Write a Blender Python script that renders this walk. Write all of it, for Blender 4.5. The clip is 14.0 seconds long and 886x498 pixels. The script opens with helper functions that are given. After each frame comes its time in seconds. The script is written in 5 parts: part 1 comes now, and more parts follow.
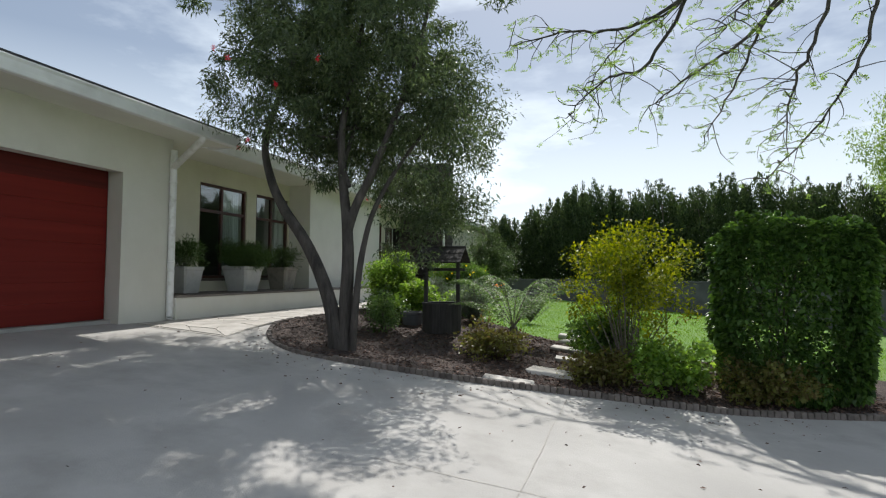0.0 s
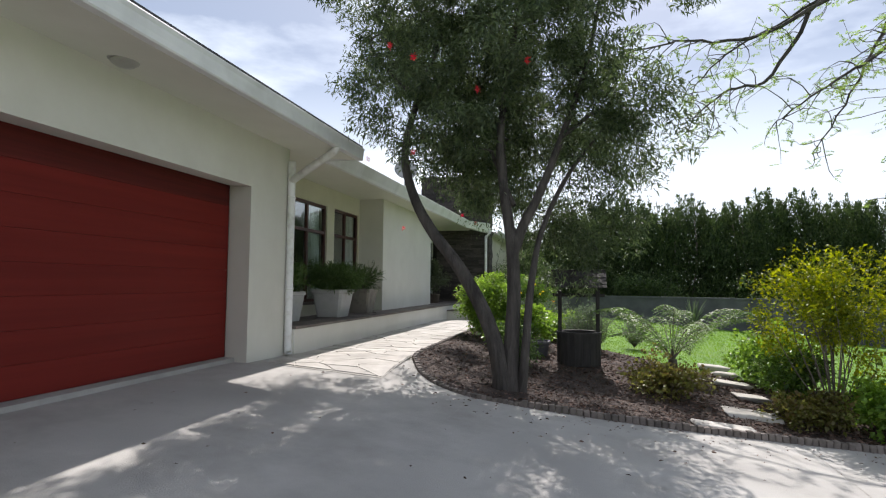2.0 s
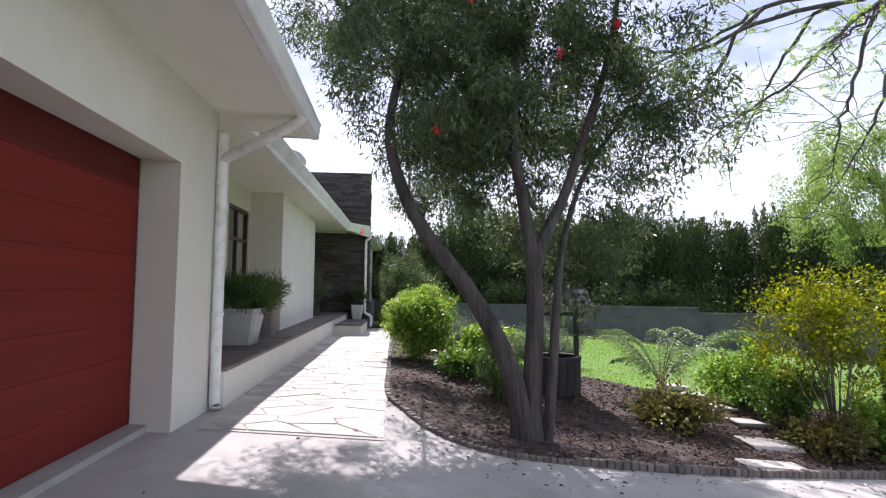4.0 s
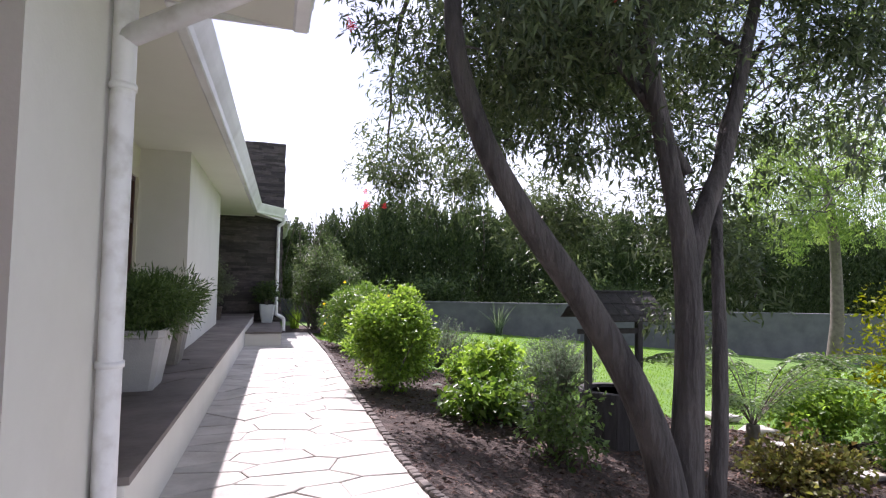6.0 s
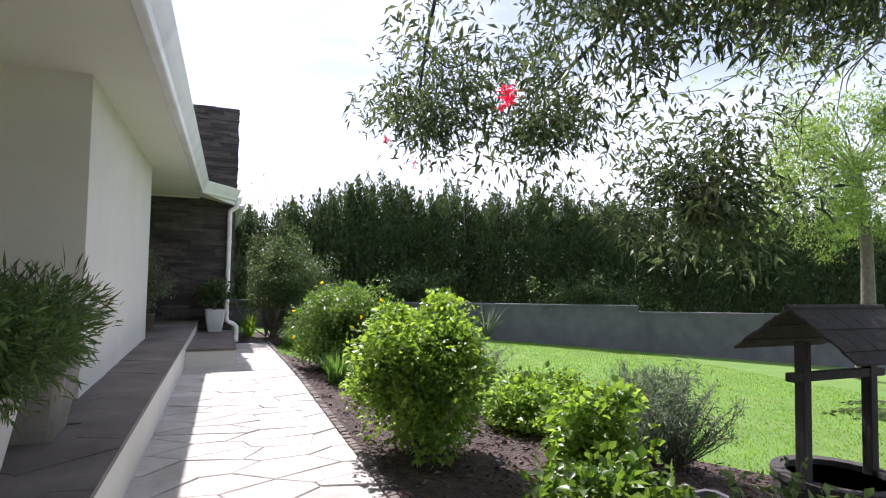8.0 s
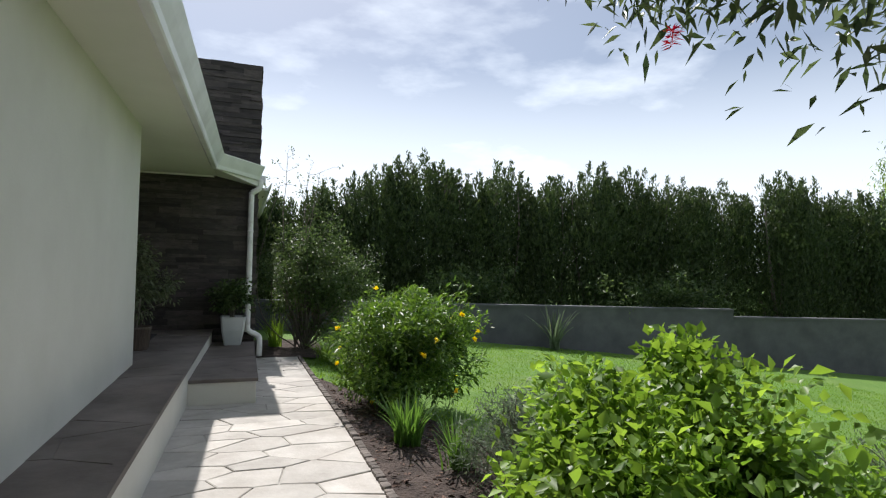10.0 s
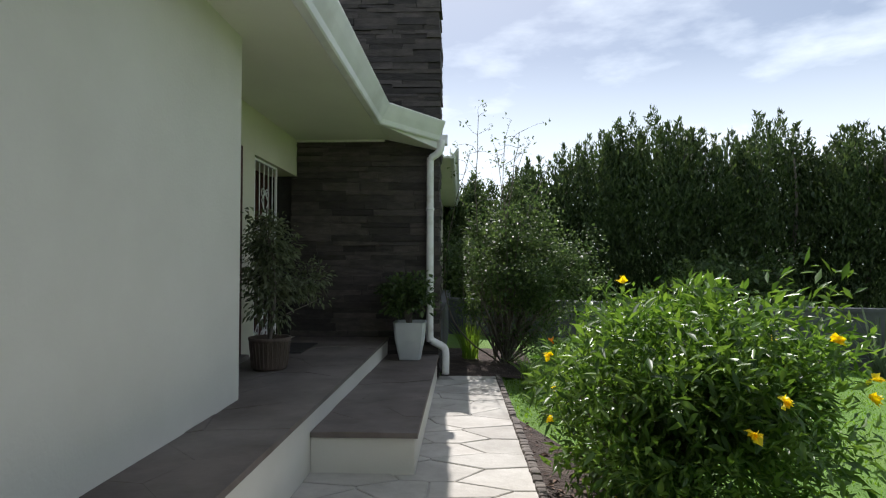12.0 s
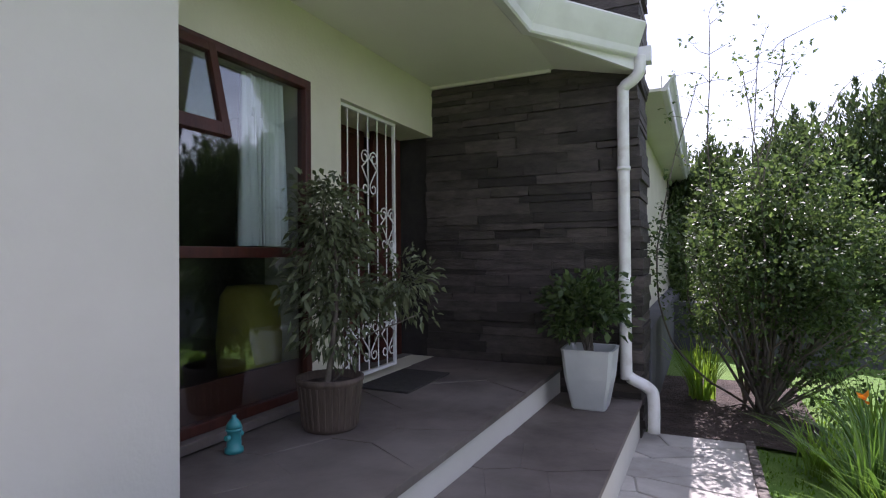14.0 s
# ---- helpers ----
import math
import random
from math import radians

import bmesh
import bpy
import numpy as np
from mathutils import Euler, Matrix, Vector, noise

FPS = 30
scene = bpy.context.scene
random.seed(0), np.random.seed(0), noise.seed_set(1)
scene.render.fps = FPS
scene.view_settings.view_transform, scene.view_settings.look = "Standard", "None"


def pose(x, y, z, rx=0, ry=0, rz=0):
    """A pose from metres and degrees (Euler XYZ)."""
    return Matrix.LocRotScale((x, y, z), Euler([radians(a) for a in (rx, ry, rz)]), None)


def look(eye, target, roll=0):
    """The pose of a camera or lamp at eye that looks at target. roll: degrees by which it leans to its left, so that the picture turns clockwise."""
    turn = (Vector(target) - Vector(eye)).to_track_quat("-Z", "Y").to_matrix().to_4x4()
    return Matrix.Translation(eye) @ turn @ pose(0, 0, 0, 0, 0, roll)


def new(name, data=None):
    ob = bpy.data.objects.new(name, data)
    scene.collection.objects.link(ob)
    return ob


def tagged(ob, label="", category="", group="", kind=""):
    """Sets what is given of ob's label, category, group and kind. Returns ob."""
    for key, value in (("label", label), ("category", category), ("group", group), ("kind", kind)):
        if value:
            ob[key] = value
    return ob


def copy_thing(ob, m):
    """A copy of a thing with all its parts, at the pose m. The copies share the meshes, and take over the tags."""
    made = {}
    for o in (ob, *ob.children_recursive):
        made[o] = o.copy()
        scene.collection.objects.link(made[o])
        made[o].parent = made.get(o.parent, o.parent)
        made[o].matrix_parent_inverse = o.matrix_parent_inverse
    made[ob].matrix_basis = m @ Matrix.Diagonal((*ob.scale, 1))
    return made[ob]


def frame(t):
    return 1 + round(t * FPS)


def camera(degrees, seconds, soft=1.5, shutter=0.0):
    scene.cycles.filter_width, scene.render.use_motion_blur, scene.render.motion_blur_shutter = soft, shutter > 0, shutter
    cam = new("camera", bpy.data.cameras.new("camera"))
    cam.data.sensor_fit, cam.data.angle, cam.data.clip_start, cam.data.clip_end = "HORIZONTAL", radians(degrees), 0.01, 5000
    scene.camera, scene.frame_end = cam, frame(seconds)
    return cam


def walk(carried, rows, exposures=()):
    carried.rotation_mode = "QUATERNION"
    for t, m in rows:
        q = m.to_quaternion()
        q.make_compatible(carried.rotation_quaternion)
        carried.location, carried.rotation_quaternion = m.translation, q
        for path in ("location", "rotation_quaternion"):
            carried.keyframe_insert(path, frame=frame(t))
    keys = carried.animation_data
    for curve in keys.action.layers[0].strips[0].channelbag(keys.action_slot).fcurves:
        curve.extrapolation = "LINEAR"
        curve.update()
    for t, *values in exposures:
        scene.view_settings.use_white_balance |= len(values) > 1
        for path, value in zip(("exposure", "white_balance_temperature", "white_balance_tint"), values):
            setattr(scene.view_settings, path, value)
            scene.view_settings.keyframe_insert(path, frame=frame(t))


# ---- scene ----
cam = camera(77.0, 14.0, soft=1.2)
PATH = [
    (0, (0.765, -0.783, 0.761), (0.175, 1.126, 0.848), 0.5),
    (0.5, (0.02, -0.85, 0.824), (-0.559, 1.062, 0.916), 0.6),
    (1, (-0.668, -0.842, 0.855), (-1.235, 1.074, 0.948), 0.6),
    (1.5, (-1.398, -0.787, 0.926), (-1.936, 1.137, 1.028), 0.5),
    (2, (-2.104, -0.661, 1.003), (-2.575, 1.278, 1.124), 0.5),
    (2.5, (-2.703, -0.442, 1.067), (-3.047, 1.524, 1.198), 0.3),
    (3, (-3.308, -0.136, 1.084), (-3.467, 1.852, 1.231), 0.2),
    (5.5, (-5.265, 2.84, 1.326), (-4.76, 4.772, 1.437), 1.1),
    (6, (-5.376, 3.586, 1.315), (-4.796, 5.497, 1.424), 0.9),
    (6.5, (-5.425, 4.259, 1.328), (-4.77, 6.146, 1.436), 0.8),
    (7, (-5.466, 4.966, 1.317), (-4.732, 6.823, 1.428), 0.6),
    (9.5, (-5.422, 8.192, 1.457), (-4.678, 10.048, 1.526), 1.3),
    (10, (-5.342, 8.906, 1.462), (-4.675, 10.791, 1.528), 1.2),
    (10.5, (-5.243, 9.609, 1.431), (-4.766, 11.55, 1.491), 1.0),
    (11, (-5.12, 10.334, 1.37), (-4.807, 12.309, 1.426), 0.4),
    (11.5, (-5.011, 11.05, 1.331), (-4.881, 13.045, 1.383), 0.3),
    (12, (-4.891, 11.745, 1.318), (-4.954, 13.744, 1.367), 0.1),
    (12.5, (-4.793, 12.4, 1.309), (-5.091, 14.377, 1.355), -0.1),
    (13, (-4.746, 13.014, 1.299), (-5.256, 14.947, 1.345), -0.3),
    (13.5, (-4.702, 13.601, 1.297), (-5.425, 15.465, 1.337), -0.4),
    (14, (-4.71, 14.178, 1.31), (-5.556, 15.99, 1.335), -0.5),
]
walk(cam, [(t, look(eye, target, roll)) for t, eye, target, roll in PATH], exposures=[(0.0, 0.02, 6350, 10), (1.5, 0.22, 6450, 13), (3.0, 0.56, 6250, 19), (5.5, 0.92, 6150, 30), (7.0, 0.97, 6150, 26), (9.5, 0.45, 6350, 19), (10.5, 0.10, 6400, 9), (11.5, 0.12, 6400, 9), (12.5, 0.52, 6200, 19), (14.0, 0.98, 6050, 31)])
# ---- world, sun ----
SUN = Vector((-0.04, 0.85, 1.0)).normalized()
world = bpy.data.worlds.new("sky")
scene.world = world
world.use_nodes = True
wn, wl = world.node_tree.nodes, world.node_tree.links
sky = wn.new("ShaderNodeTexSky")
sky.sky_type = "NISHITA"
sky.sun_disc = False
sky.sun_elevation = math.asin(SUN.z)
sky.sun_rotation = math.atan2(SUN.x, SUN.y)
sky.air_density, sky.dust_density, sky.ozone_density = 1.0, 1.0, 1.0
# thin bright clouds over the blue
coord = wn.new("ShaderNodeTexCoord")
squash = wn.new("ShaderNodeMapping")
squash.inputs["Scale"].default_value = (1.1, 1.1, 3.2)
cloud = wn.new("ShaderNodeTexNoise")
cloud.inputs["Scale"].default_value = 1.7
cloud.inputs["Detail"].default_value = 7
cloud.inputs["Roughness"].default_value = 0.55
cramp = wn.new("ShaderNodeValToRGB")
cramp.color_ramp.elements[0].position = 0.47
cramp.color_ramp.elements[1].position = 0.71
cramp.color_ramp.elements[0].color = (0.16, 0.16, 0.16, 1)
cmix = wn.new("ShaderNodeMixRGB")
cmix.inputs[2].default_value = (15.4, 16.7, 17.6, 1)
wl.new(coord.outputs["Generated"], squash.inputs["Vector"])
wl.new(squash.outputs["Vector"], cloud.inputs["Vector"])
wl.new(cloud.outputs["Fac"], cramp.inputs["Fac"])
# bright haze low over the horizon
apart = wn.new("ShaderNodeSeparateXYZ")
haze = wn.new("ShaderNodeMapRange")
haze.interpolation_type = "SMOOTHSTEP"
haze.inputs["From Min"].default_value, haze.inputs["From Max"].default_value = 0.08, 0.46
haze.inputs["To Min"].default_value, haze.inputs["To Max"].default_value = 0.7, 0.0
both = wn.new("ShaderNodeMath")
both.operation = "MAXIMUM"
wl.new(coord.outputs["Generated"], apart.inputs["Vector"])
wl.new(apart.outputs["Z"], haze.inputs["Value"])
wl.new(haze.outputs["Result"], both.inputs[0])
wl.new(cramp.outputs["Color"], both.inputs[1])
wl.new(both.outputs["Value"], cmix.inputs["Fac"])
wl.new(sky.outputs["Color"], cmix.inputs[1])
wl.new(cmix.outputs["Color"], wn["Background"].inputs["Color"])
wn["Background"].inputs["Strength"].default_value = 0.074
sun = new("sun", bpy.data.lights.new("sun", "SUN"))
sun.data.energy, sun.data.angle, sun.data.color = 5.0, radians(0.53), (1.0, 0.96, 0.90)
sun.matrix_world = look(SUN * 40, (0, 0, 0))

# ---- materials ----
def shade(name, dark, light, rough=0.8, scale=6.0, bump=0.3, bump_scale=60.0, metal=0.0, spread=(0.3, 0.7), stain=None, vary=0.0, spec=0.5, stretch=(1, 1, 1), bump_dist=0.01, objects=False):
    """A surface with broad mottling, fine grain and relief, and where wanted stains and a tone of its own for each piece."""
    m = bpy.data.materials.new(name)
    m.use_nodes = True
    n, l = m.node_tree.nodes, m.node_tree.links
    b = n["Principled BSDF"]
    b.inputs["Roughness"].default_value, b.inputs["Metallic"].default_value = rough, metal
    b.inputs["Specular IOR Level"].default_value = spec
    tc = n.new("ShaderNodeTexCoord")
    mp = n.new("ShaderNodeMapping")
    mp.inputs["Scale"].default_value = stretch
    geo = n.new("ShaderNodeNewGeometry")
    l.new(geo.outputs["Position"], mp.inputs["Vector"])
    big = n.new("ShaderNodeTexNoise")
    big.inputs["Scale"].default_value, big.inputs["Detail"].default_value, big.inputs["Roughness"].default_value = scale, 8, 0.62
    l.new(mp.outputs["Vector"], big.inputs["Vector"])
    ramp = n.new("ShaderNodeValToRGB")
    e = ramp.color_ramp.elements
    e[0].position, e[1].position = spread
    e[0].color, e[1].color = (*dark, 1), (*light, 1)
    l.new(big.outputs["Fac"], ramp.inputs["Fac"])
    col = ramp.outputs["Color"]
    if stain:
        tint, amount, size = stain
        sn = n.new("ShaderNodeTexNoise")
        sn.inputs["Scale"].default_value, sn.inputs["Detail"].default_value = size, 5
        l.new(geo.outputs["Position"], sn.inputs["Vector"])
        sr = n.new("ShaderNodeValToRGB")
        sr.color_ramp.elements[0].position, sr.color_ramp.elements[1].position = 0.5, 0.72
        sr.color_ramp.elements[1].color = (amount, amount, amount, 1)
        l.new(sn.outputs["Fac"], sr.inputs["Fac"])
        mx = n.new("ShaderNodeMixRGB")
        mx.inputs[2].default_value = (*tint, 1)
        l.new(sr.outputs["Color"], mx.inputs["Fac"])
        l.new(col, mx.inputs[1])
        col = mx.outputs["Color"]
    if vary:
        hs = n.new("ShaderNodeHueSaturation")
        mr = n.new("ShaderNodeMapRange")
        mr.inputs["To Min"].default_value, mr.inputs["To Max"].default_value = 1 - vary, 1 + vary
        if objects:
            oi = n.new("ShaderNodeObjectInfo")
            l.new(oi.outputs["Random"], mr.inputs["Value"])
        else:
            l.new(geo.outputs["Random Per Island"], mr.inputs["Value"])
        l.new(mr.outputs["Result"], hs.inputs["Value"])
        l.new(col, hs.inputs["Color"])
        col = hs.outputs["Color"]
    l.new(col, b.inputs["Base Color"])
    if bump:
        fine = n.new("ShaderNodeTexNoise")
        fine.inputs["Scale"].default_value, fine.inputs["Detail"].default_value = bump_scale, 6
        l.new(mp.outputs["Vector"], fine.inputs["Vector"])
        bp = n.new("ShaderNodeBump")
        bp.inputs["Strength"].default_value, bp.inputs["Distance"].default_value = bump, bump_dist
        l.new(fine.outputs["Fac"], bp.inputs["Height"])
        l.new(bp.outputs["Normal"], b.inputs["Normal"])
    return m


def leafy(name, dark, light, through_light=0.35, rough=0.45, spec=0.3):
    """Leaves: each one its own tone, glossy on top, letting some sun through."""
    m = bpy.data.materials.new(name)
    m.use_nodes = True
    n, l = m.node_tree.nodes, m.node_tree.links
    b = n["Principled BSDF"]
    b.inputs["Roughness"].default_value, b.inputs["Specular IOR Level"].default_value = rough, spec
    geo = n.new("ShaderNodeNewGeometry")
    ramp = n.new("ShaderNodeValToRGB")
    ramp.color_ramp.elements[0].color, ramp.color_ramp.elements[1].color = (*dark, 1), (*light, 1)
    l.new(geo.outputs["Random Per Island"], ramp.inputs["Fac"])
    patch = n.new("ShaderNodeTexNoise")
    patch.inputs["Scale"].default_value, patch.inputs["Detail"].default_value = 2.2, 3
    l.new(geo.outputs["Position"], patch.inputs["Vector"])
    mr = n.new("ShaderNodeMapRange")
    mr.inputs["From Min"].default_value, mr.inputs["From Max"].default_value = 0.3, 0.7
    mr.inputs["To Min"].default_value, mr.inputs["To Max"].default_value = 0.75, 1.25
    l.new(patch.outputs["Fac"], mr.inputs["Value"])
    hs = n.new("ShaderNodeHueSaturation")
    l.new(mr.outputs["Result"], hs.inputs["Value"])
    l.new(ramp.outputs["Color"], hs.inputs["Color"])
    l.new(hs.outputs["Color"], b.inputs["Base Color"])
    tr = n.new("ShaderNodeBsdfTranslucent")
    warm = n.new("ShaderNodeHueSaturation")
    warm.inputs["Value"].default_value, warm.inputs["Saturation"].default_value, warm.inputs["Hue"].default_value = 2.0, 1.15, 0.485
    l.new(hs.outputs["Color"], warm.inputs["Color"])
    l.new(warm.outputs["Color"], tr.inputs["Color"])
    mix = n.new("ShaderNodeMixShader")
    mix.inputs["Fac"].default_value = through_light
    l.new(b.outputs["BSDF"], mix.inputs[1])
    l.new(tr.outputs["BSDF"], mix.inputs[2])
    l.new(mix.outputs["Shader"], n["Material Output"].inputs["Surface"])
    return m


def glassy(name, tint=(0.9, 0.95, 0.95), rough=0.02):
    """Thin window glass: mostly clear, with a mirror gloss that grows at a slant."""
    m = bpy.data.materials.new(name)
    m.use_nodes = True
    n, l = m.node_tree.nodes, m.node_tree.links
    n.remove(n["Principled BSDF"])
    clear, gloss, mix, fres = n.new("ShaderNodeBsdfTransparent"), n.new("ShaderNodeBsdfGlossy"), n.new("ShaderNodeMixShader"), n.new("ShaderNodeLayerWeight")
    steep, most, least = n.new("ShaderNodeMath"), n.new("ShaderNodeMath"), n.new("ShaderNodeMath")
    steep.operation, most.operation, least.operation = "POWER", "MULTIPLY", "ADD"
    steep.inputs[1].default_value, most.inputs[1].default_value, least.inputs[1].default_value = 3.5, 0.85, 0.11
    clear.inputs["Color"].default_value, gloss.inputs["Roughness"].default_value = (*tint, 1), rough
    fres.inputs["Blend"].default_value = 0.5
    l.new(fres.outputs["Facing"], steep.inputs[0])
    l.new(steep.outputs["Value"], most.inputs[0])
    l.new(most.outputs["Value"], least.inputs[0])
    l.new(least.outputs["Value"], mix.inputs["Fac"])
    l.new(clear.outputs["BSDF"], mix.inputs[1])
    l.new(gloss.outputs["BSDF"], mix.inputs[2])
    l.new(mix.outputs["Shader"], n["Material Output"].inputs["Surface"])
    return m


CREAM = shade("cream_plaster", (0.59, 0.56, 0.44), (0.67, 0.64, 0.52), 0.9, 1.3, 0.35, 45, bump_dist=0.006, stain=((0.55, 0.52, 0.42), 0.35, 0.7))
WHITE = shade("white_plaster", (0.61, 0.59, 0.525), (0.69, 0.67, 0.605), 0.88, 1.1, 0.3, 50, bump_dist=0.005, stain=((0.6, 0.58, 0.5), 0.3, 0.6))
SOFFIT = shade("painted_soffit_board", (0.65, 0.64, 0.56), (0.72, 0.71, 0.63), 0.8, 0.9, 0.08, 30, stain=((0.62, 0.6, 0.5), 0.3, 0.8))
GUTTER = shade("white_gutter_paint", (0.72, 0.72, 0.72), (0.82, 0.82, 0.81), 0.4, 2.5, 0.05, 30, stain=((0.5, 0.49, 0.46), 0.45, 2.2))
PIPE = shade("white_pipe_paint", (0.72, 0.71, 0.70), (0.82, 0.81, 0.80), 0.4, 3.5, 0.08, 40, stain=((0.42, 0.38, 0.33), 0.5, 9.0))
ROOFING = shade("dark_roof_sheet", (0.03, 0.03, 0.035), (0.06, 0.06, 0.065), 0.6, 3, 0.2, 30)
CONCRETE = shade("driveway_concrete", (0.30, 0.287, 0.265), (0.50, 0.484, 0.456), 0.9, 1.6, 0.6, 90, bump_dist=0.006, spread=(0.22, 0.78), stain=((0.25, 0.24, 0.225), 0.6, 0.8))
SLAB = shade("veranda_slate", (0.082, 0.066, 0.058), (0.172, 0.142, 0.126), 0.7, 2.2, 0.35, 18, bump_dist=0.012, stain=((0.30, 0.27, 0.25), 0.4, 1.4))
STONE = shade("paving_stone", (0.36, 0.335, 0.30), (0.53, 0.505, 0.465), 0.82, 3.6, 0.4, 26, bump_dist=0.01, vary=0.14, objects=True, stain=((0.36, 0.32, 0.28), 0.45, 2.3))
GROUT = shade("paving_mortar", (0.33, 0.31, 0.28), (0.47, 0.45, 0.41), 0.95, 5, 0.5, 60)
SLATE = shade("dark_stacked_slate", (0.034, 0.028, 0.026), (0.084, 0.069, 0.062), 0.75, 7, 0.6, 30, vary=0.5, objects=True, stretch=(1, 1, 3), bump_dist=0.02)
SLATE_BED = shade("slate_joint", (0.024, 0.021, 0.021), (0.04, 0.036, 0.034), 0.95, 9, 0.5, 50)
SOIL = shade("mulched_soil", (0.030, 0.021, 0.017), (0.085, 0.060, 0.050), 0.97, 7, 0.9, 34, bump_dist=0.05, stain=((0.17, 0.13, 0.11), 0.45, 5.0))
TURF = shade("lawn_turf", (0.095, 0.195, 0.025), (0.135, 0.26, 0.037), 0.9, 1.6, 0.7, 140, bump_dist=0.03, stain=((0.16, 0.22, 0.05), 0.45, 0.8))
BLADE = leafy("grass_blade", (0.10, 0.20, 0.026), (0.14, 0.26, 0.038), 0.45, 0.6)
EDGE = shade("edging_brick", (0.10, 0.085, 0.075), (0.20, 0.17, 0.15), 0.9, 8, 0.6, 50, vary=0.25, objects=True)
BARK = shade("fissured_bark", (0.030, 0.026, 0.024), (0.112, 0.098, 0.088), 0.95, 9, 1.0, 22, stretch=(1, 1, 0.22), bump_dist=0.05)
TWIG = shade("grey_twig", (0.09, 0.075, 0.06), (0.18, 0.155, 0.13), 0.9, 9, 0.6, 40)
REDWOOD = shade("red_brown_door_paint", (0.130, 0.012, 0.009), (0.195, 0.020, 0.014), 0.62, 1.2, 0.12, 60, spec=0.2, stretch=(1, 0.15, 6), bump_dist=0.004)
# deeper red for the door's top panel and backing
REDTOP = shade("darker_door_red", (0.075, 0.012, 0.010), (0.13, 0.018, 0.014), 0.68, 2.2, 0.15, 60, spec=0.2, stretch=(1, 0.15, 6), bump_dist=0.004)
WOOD = shade("dark_stained_wood", (0.040, 0.011, 0.007), (0.082, 0.023, 0.014), 0.45, 4, 0.15, 60, stretch=(4, 4, 0.4))
DARKWOOD = shade("weathered_dark_wood", (0.020, 0.018, 0.017), (0.050, 0.045, 0.042), 0.85, 6, 0.6, 30, stretch=(3, 3, 0.5), vary=0.3)
POTGREY = shade("pale_concrete_pot", (0.36, 0.355, 0.35), (0.50, 0.495, 0.48), 0.85, 4, 0.3, 70, stain=((0.26, 0.25, 0.23), 0.6, 4))
POTWORN = shade("weathered_stone_pot", (0.17, 0.15, 0.13), (0.34, 0.31, 0.27), 0.9, 5, 0.5, 50, stain=((0.13, 0.11, 0.09), 0.6, 5))
POTWHITE = shade("glazed_white_pot", (0.46, 0.48, 0.49), (0.58, 0.60, 0.60), 0.35, 3, 0.06, 30)
BARREL = shade("brown_planter", (0.07, 0.05, 0.04), (0.13, 0.095, 0.075), 0.75, 7, 0.4, 40, stretch=(5, 5, 0.6))
IRON = shade("white_gate_paint", (0.74, 0.74, 0.72), (0.82, 0.82, 0.80), 0.4, 5, 0.05, 30)
RETAIN = shade("grey_block_wall", (0.085, 0.088, 0.098), (0.13, 0.132, 0.142), 0.92, 2.5, 0.4, 40, stain=((0.06, 0.06, 0.065), 0.5, 1.5))
CURTAIN = shade("pale_curtain", (0.66, 0.66, 0.62), (0.76, 0.76, 0.72), 0.95, 3, 0.1, 60)
# the rooms' gloom is put into this dark colour
ROOM = shade("dimmed_room_paint", (0.13, 0.115, 0.10), (0.18, 0.165, 0.145), 0.9, 2, 0.1, 30)
YELLOW = shade("yellow_canvas", (0.26, 0.22, 0.03), (0.34, 0.29, 0.05), 0.85, 3, 0.15, 60)
TEAL = shade("turquoise_glaze", (0.03, 0.24, 0.26), (0.05, 0.34, 0.36), 0.3, 6, 0.05, 30)
LAMPGLASS = shade("frosted_lamp_glass", (0.30, 0.29, 0.27), (0.42, 0.40, 0.38), 0.35, 5, 0.05, 30)
BRASSY = shade("metal_fitting", (0.25, 0.24, 0.22), (0.34, 0.33, 0.31), 0.35, 8, 0.05, 40, metal=0.9)
RED = leafy("red_brush_flower", (0.55, 0.02, 0.02), (0.80, 0.05, 0.05), 0.3)
GOLD = leafy("yellow_trumpet_flower", (0.82, 0.66, 0.02), (0.92, 0.82, 0.07), 0.35)
ORANGE = leafy("orange_lily_flower", (0.75, 0.22, 0.02), (0.85, 0.36, 0.04), 0.35)
PANE = glassy("window_glass")
L_TREE = leafy("bottlebrush_leaf", (0.030, 0.052, 0.024), (0.110, 0.148, 0.062), 0.30, 0.42, 0.5)
L_HEDGE = leafy("hedge_tree_leaf", (0.022, 0.042, 0.016), (0.078, 0.115, 0.040), 0.25, 0.55)
L_IVY = leafy("ivy_leaf", (0.026, 0.062, 0.014), (0.10, 0.185, 0.042), 0.3, 0.35)
L_LIME = leafy("yellow_green_leaf", (0.065, 0.105, 0.014), (0.24, 0.265, 0.032), 0.5, 0.45)
L_BUSH = leafy("light_green_leaf", (0.08, 0.155, 0.03), (0.21, 0.33, 0.07), 0.45, 0.4)
L_TRUMPET = leafy("mid_green_leaf", (0.036, 0.085, 0.018), (0.14, 0.235, 0.05), 0.35, 0.38, 0.4)
L_ROSE = leafy("dark_bush_leaf", (0.028, 0.054, 0.020), (0.10, 0.148, 0.052), 0.33, 0.45)
L_GREY = leafy("grey_green_needle", (0.07, 0.105, 0.062), (0.15, 0.19, 0.12), 0.25, 0.6)
L_FERN = leafy("fern_frond", (0.055, 0.105, 0.030), (0.14, 0.22, 0.075), 0.35, 0.4)
L_STRAP = leafy("strap_leaf", (0.045, 0.10, 0.024), (0.11, 0.21, 0.05), 0.35, 0.35, 0.6)
L_JUNIPER = leafy("juniper_spray", (0.045, 0.085, 0.028), (0.10, 0.16, 0.05), 0.25, 0.55)
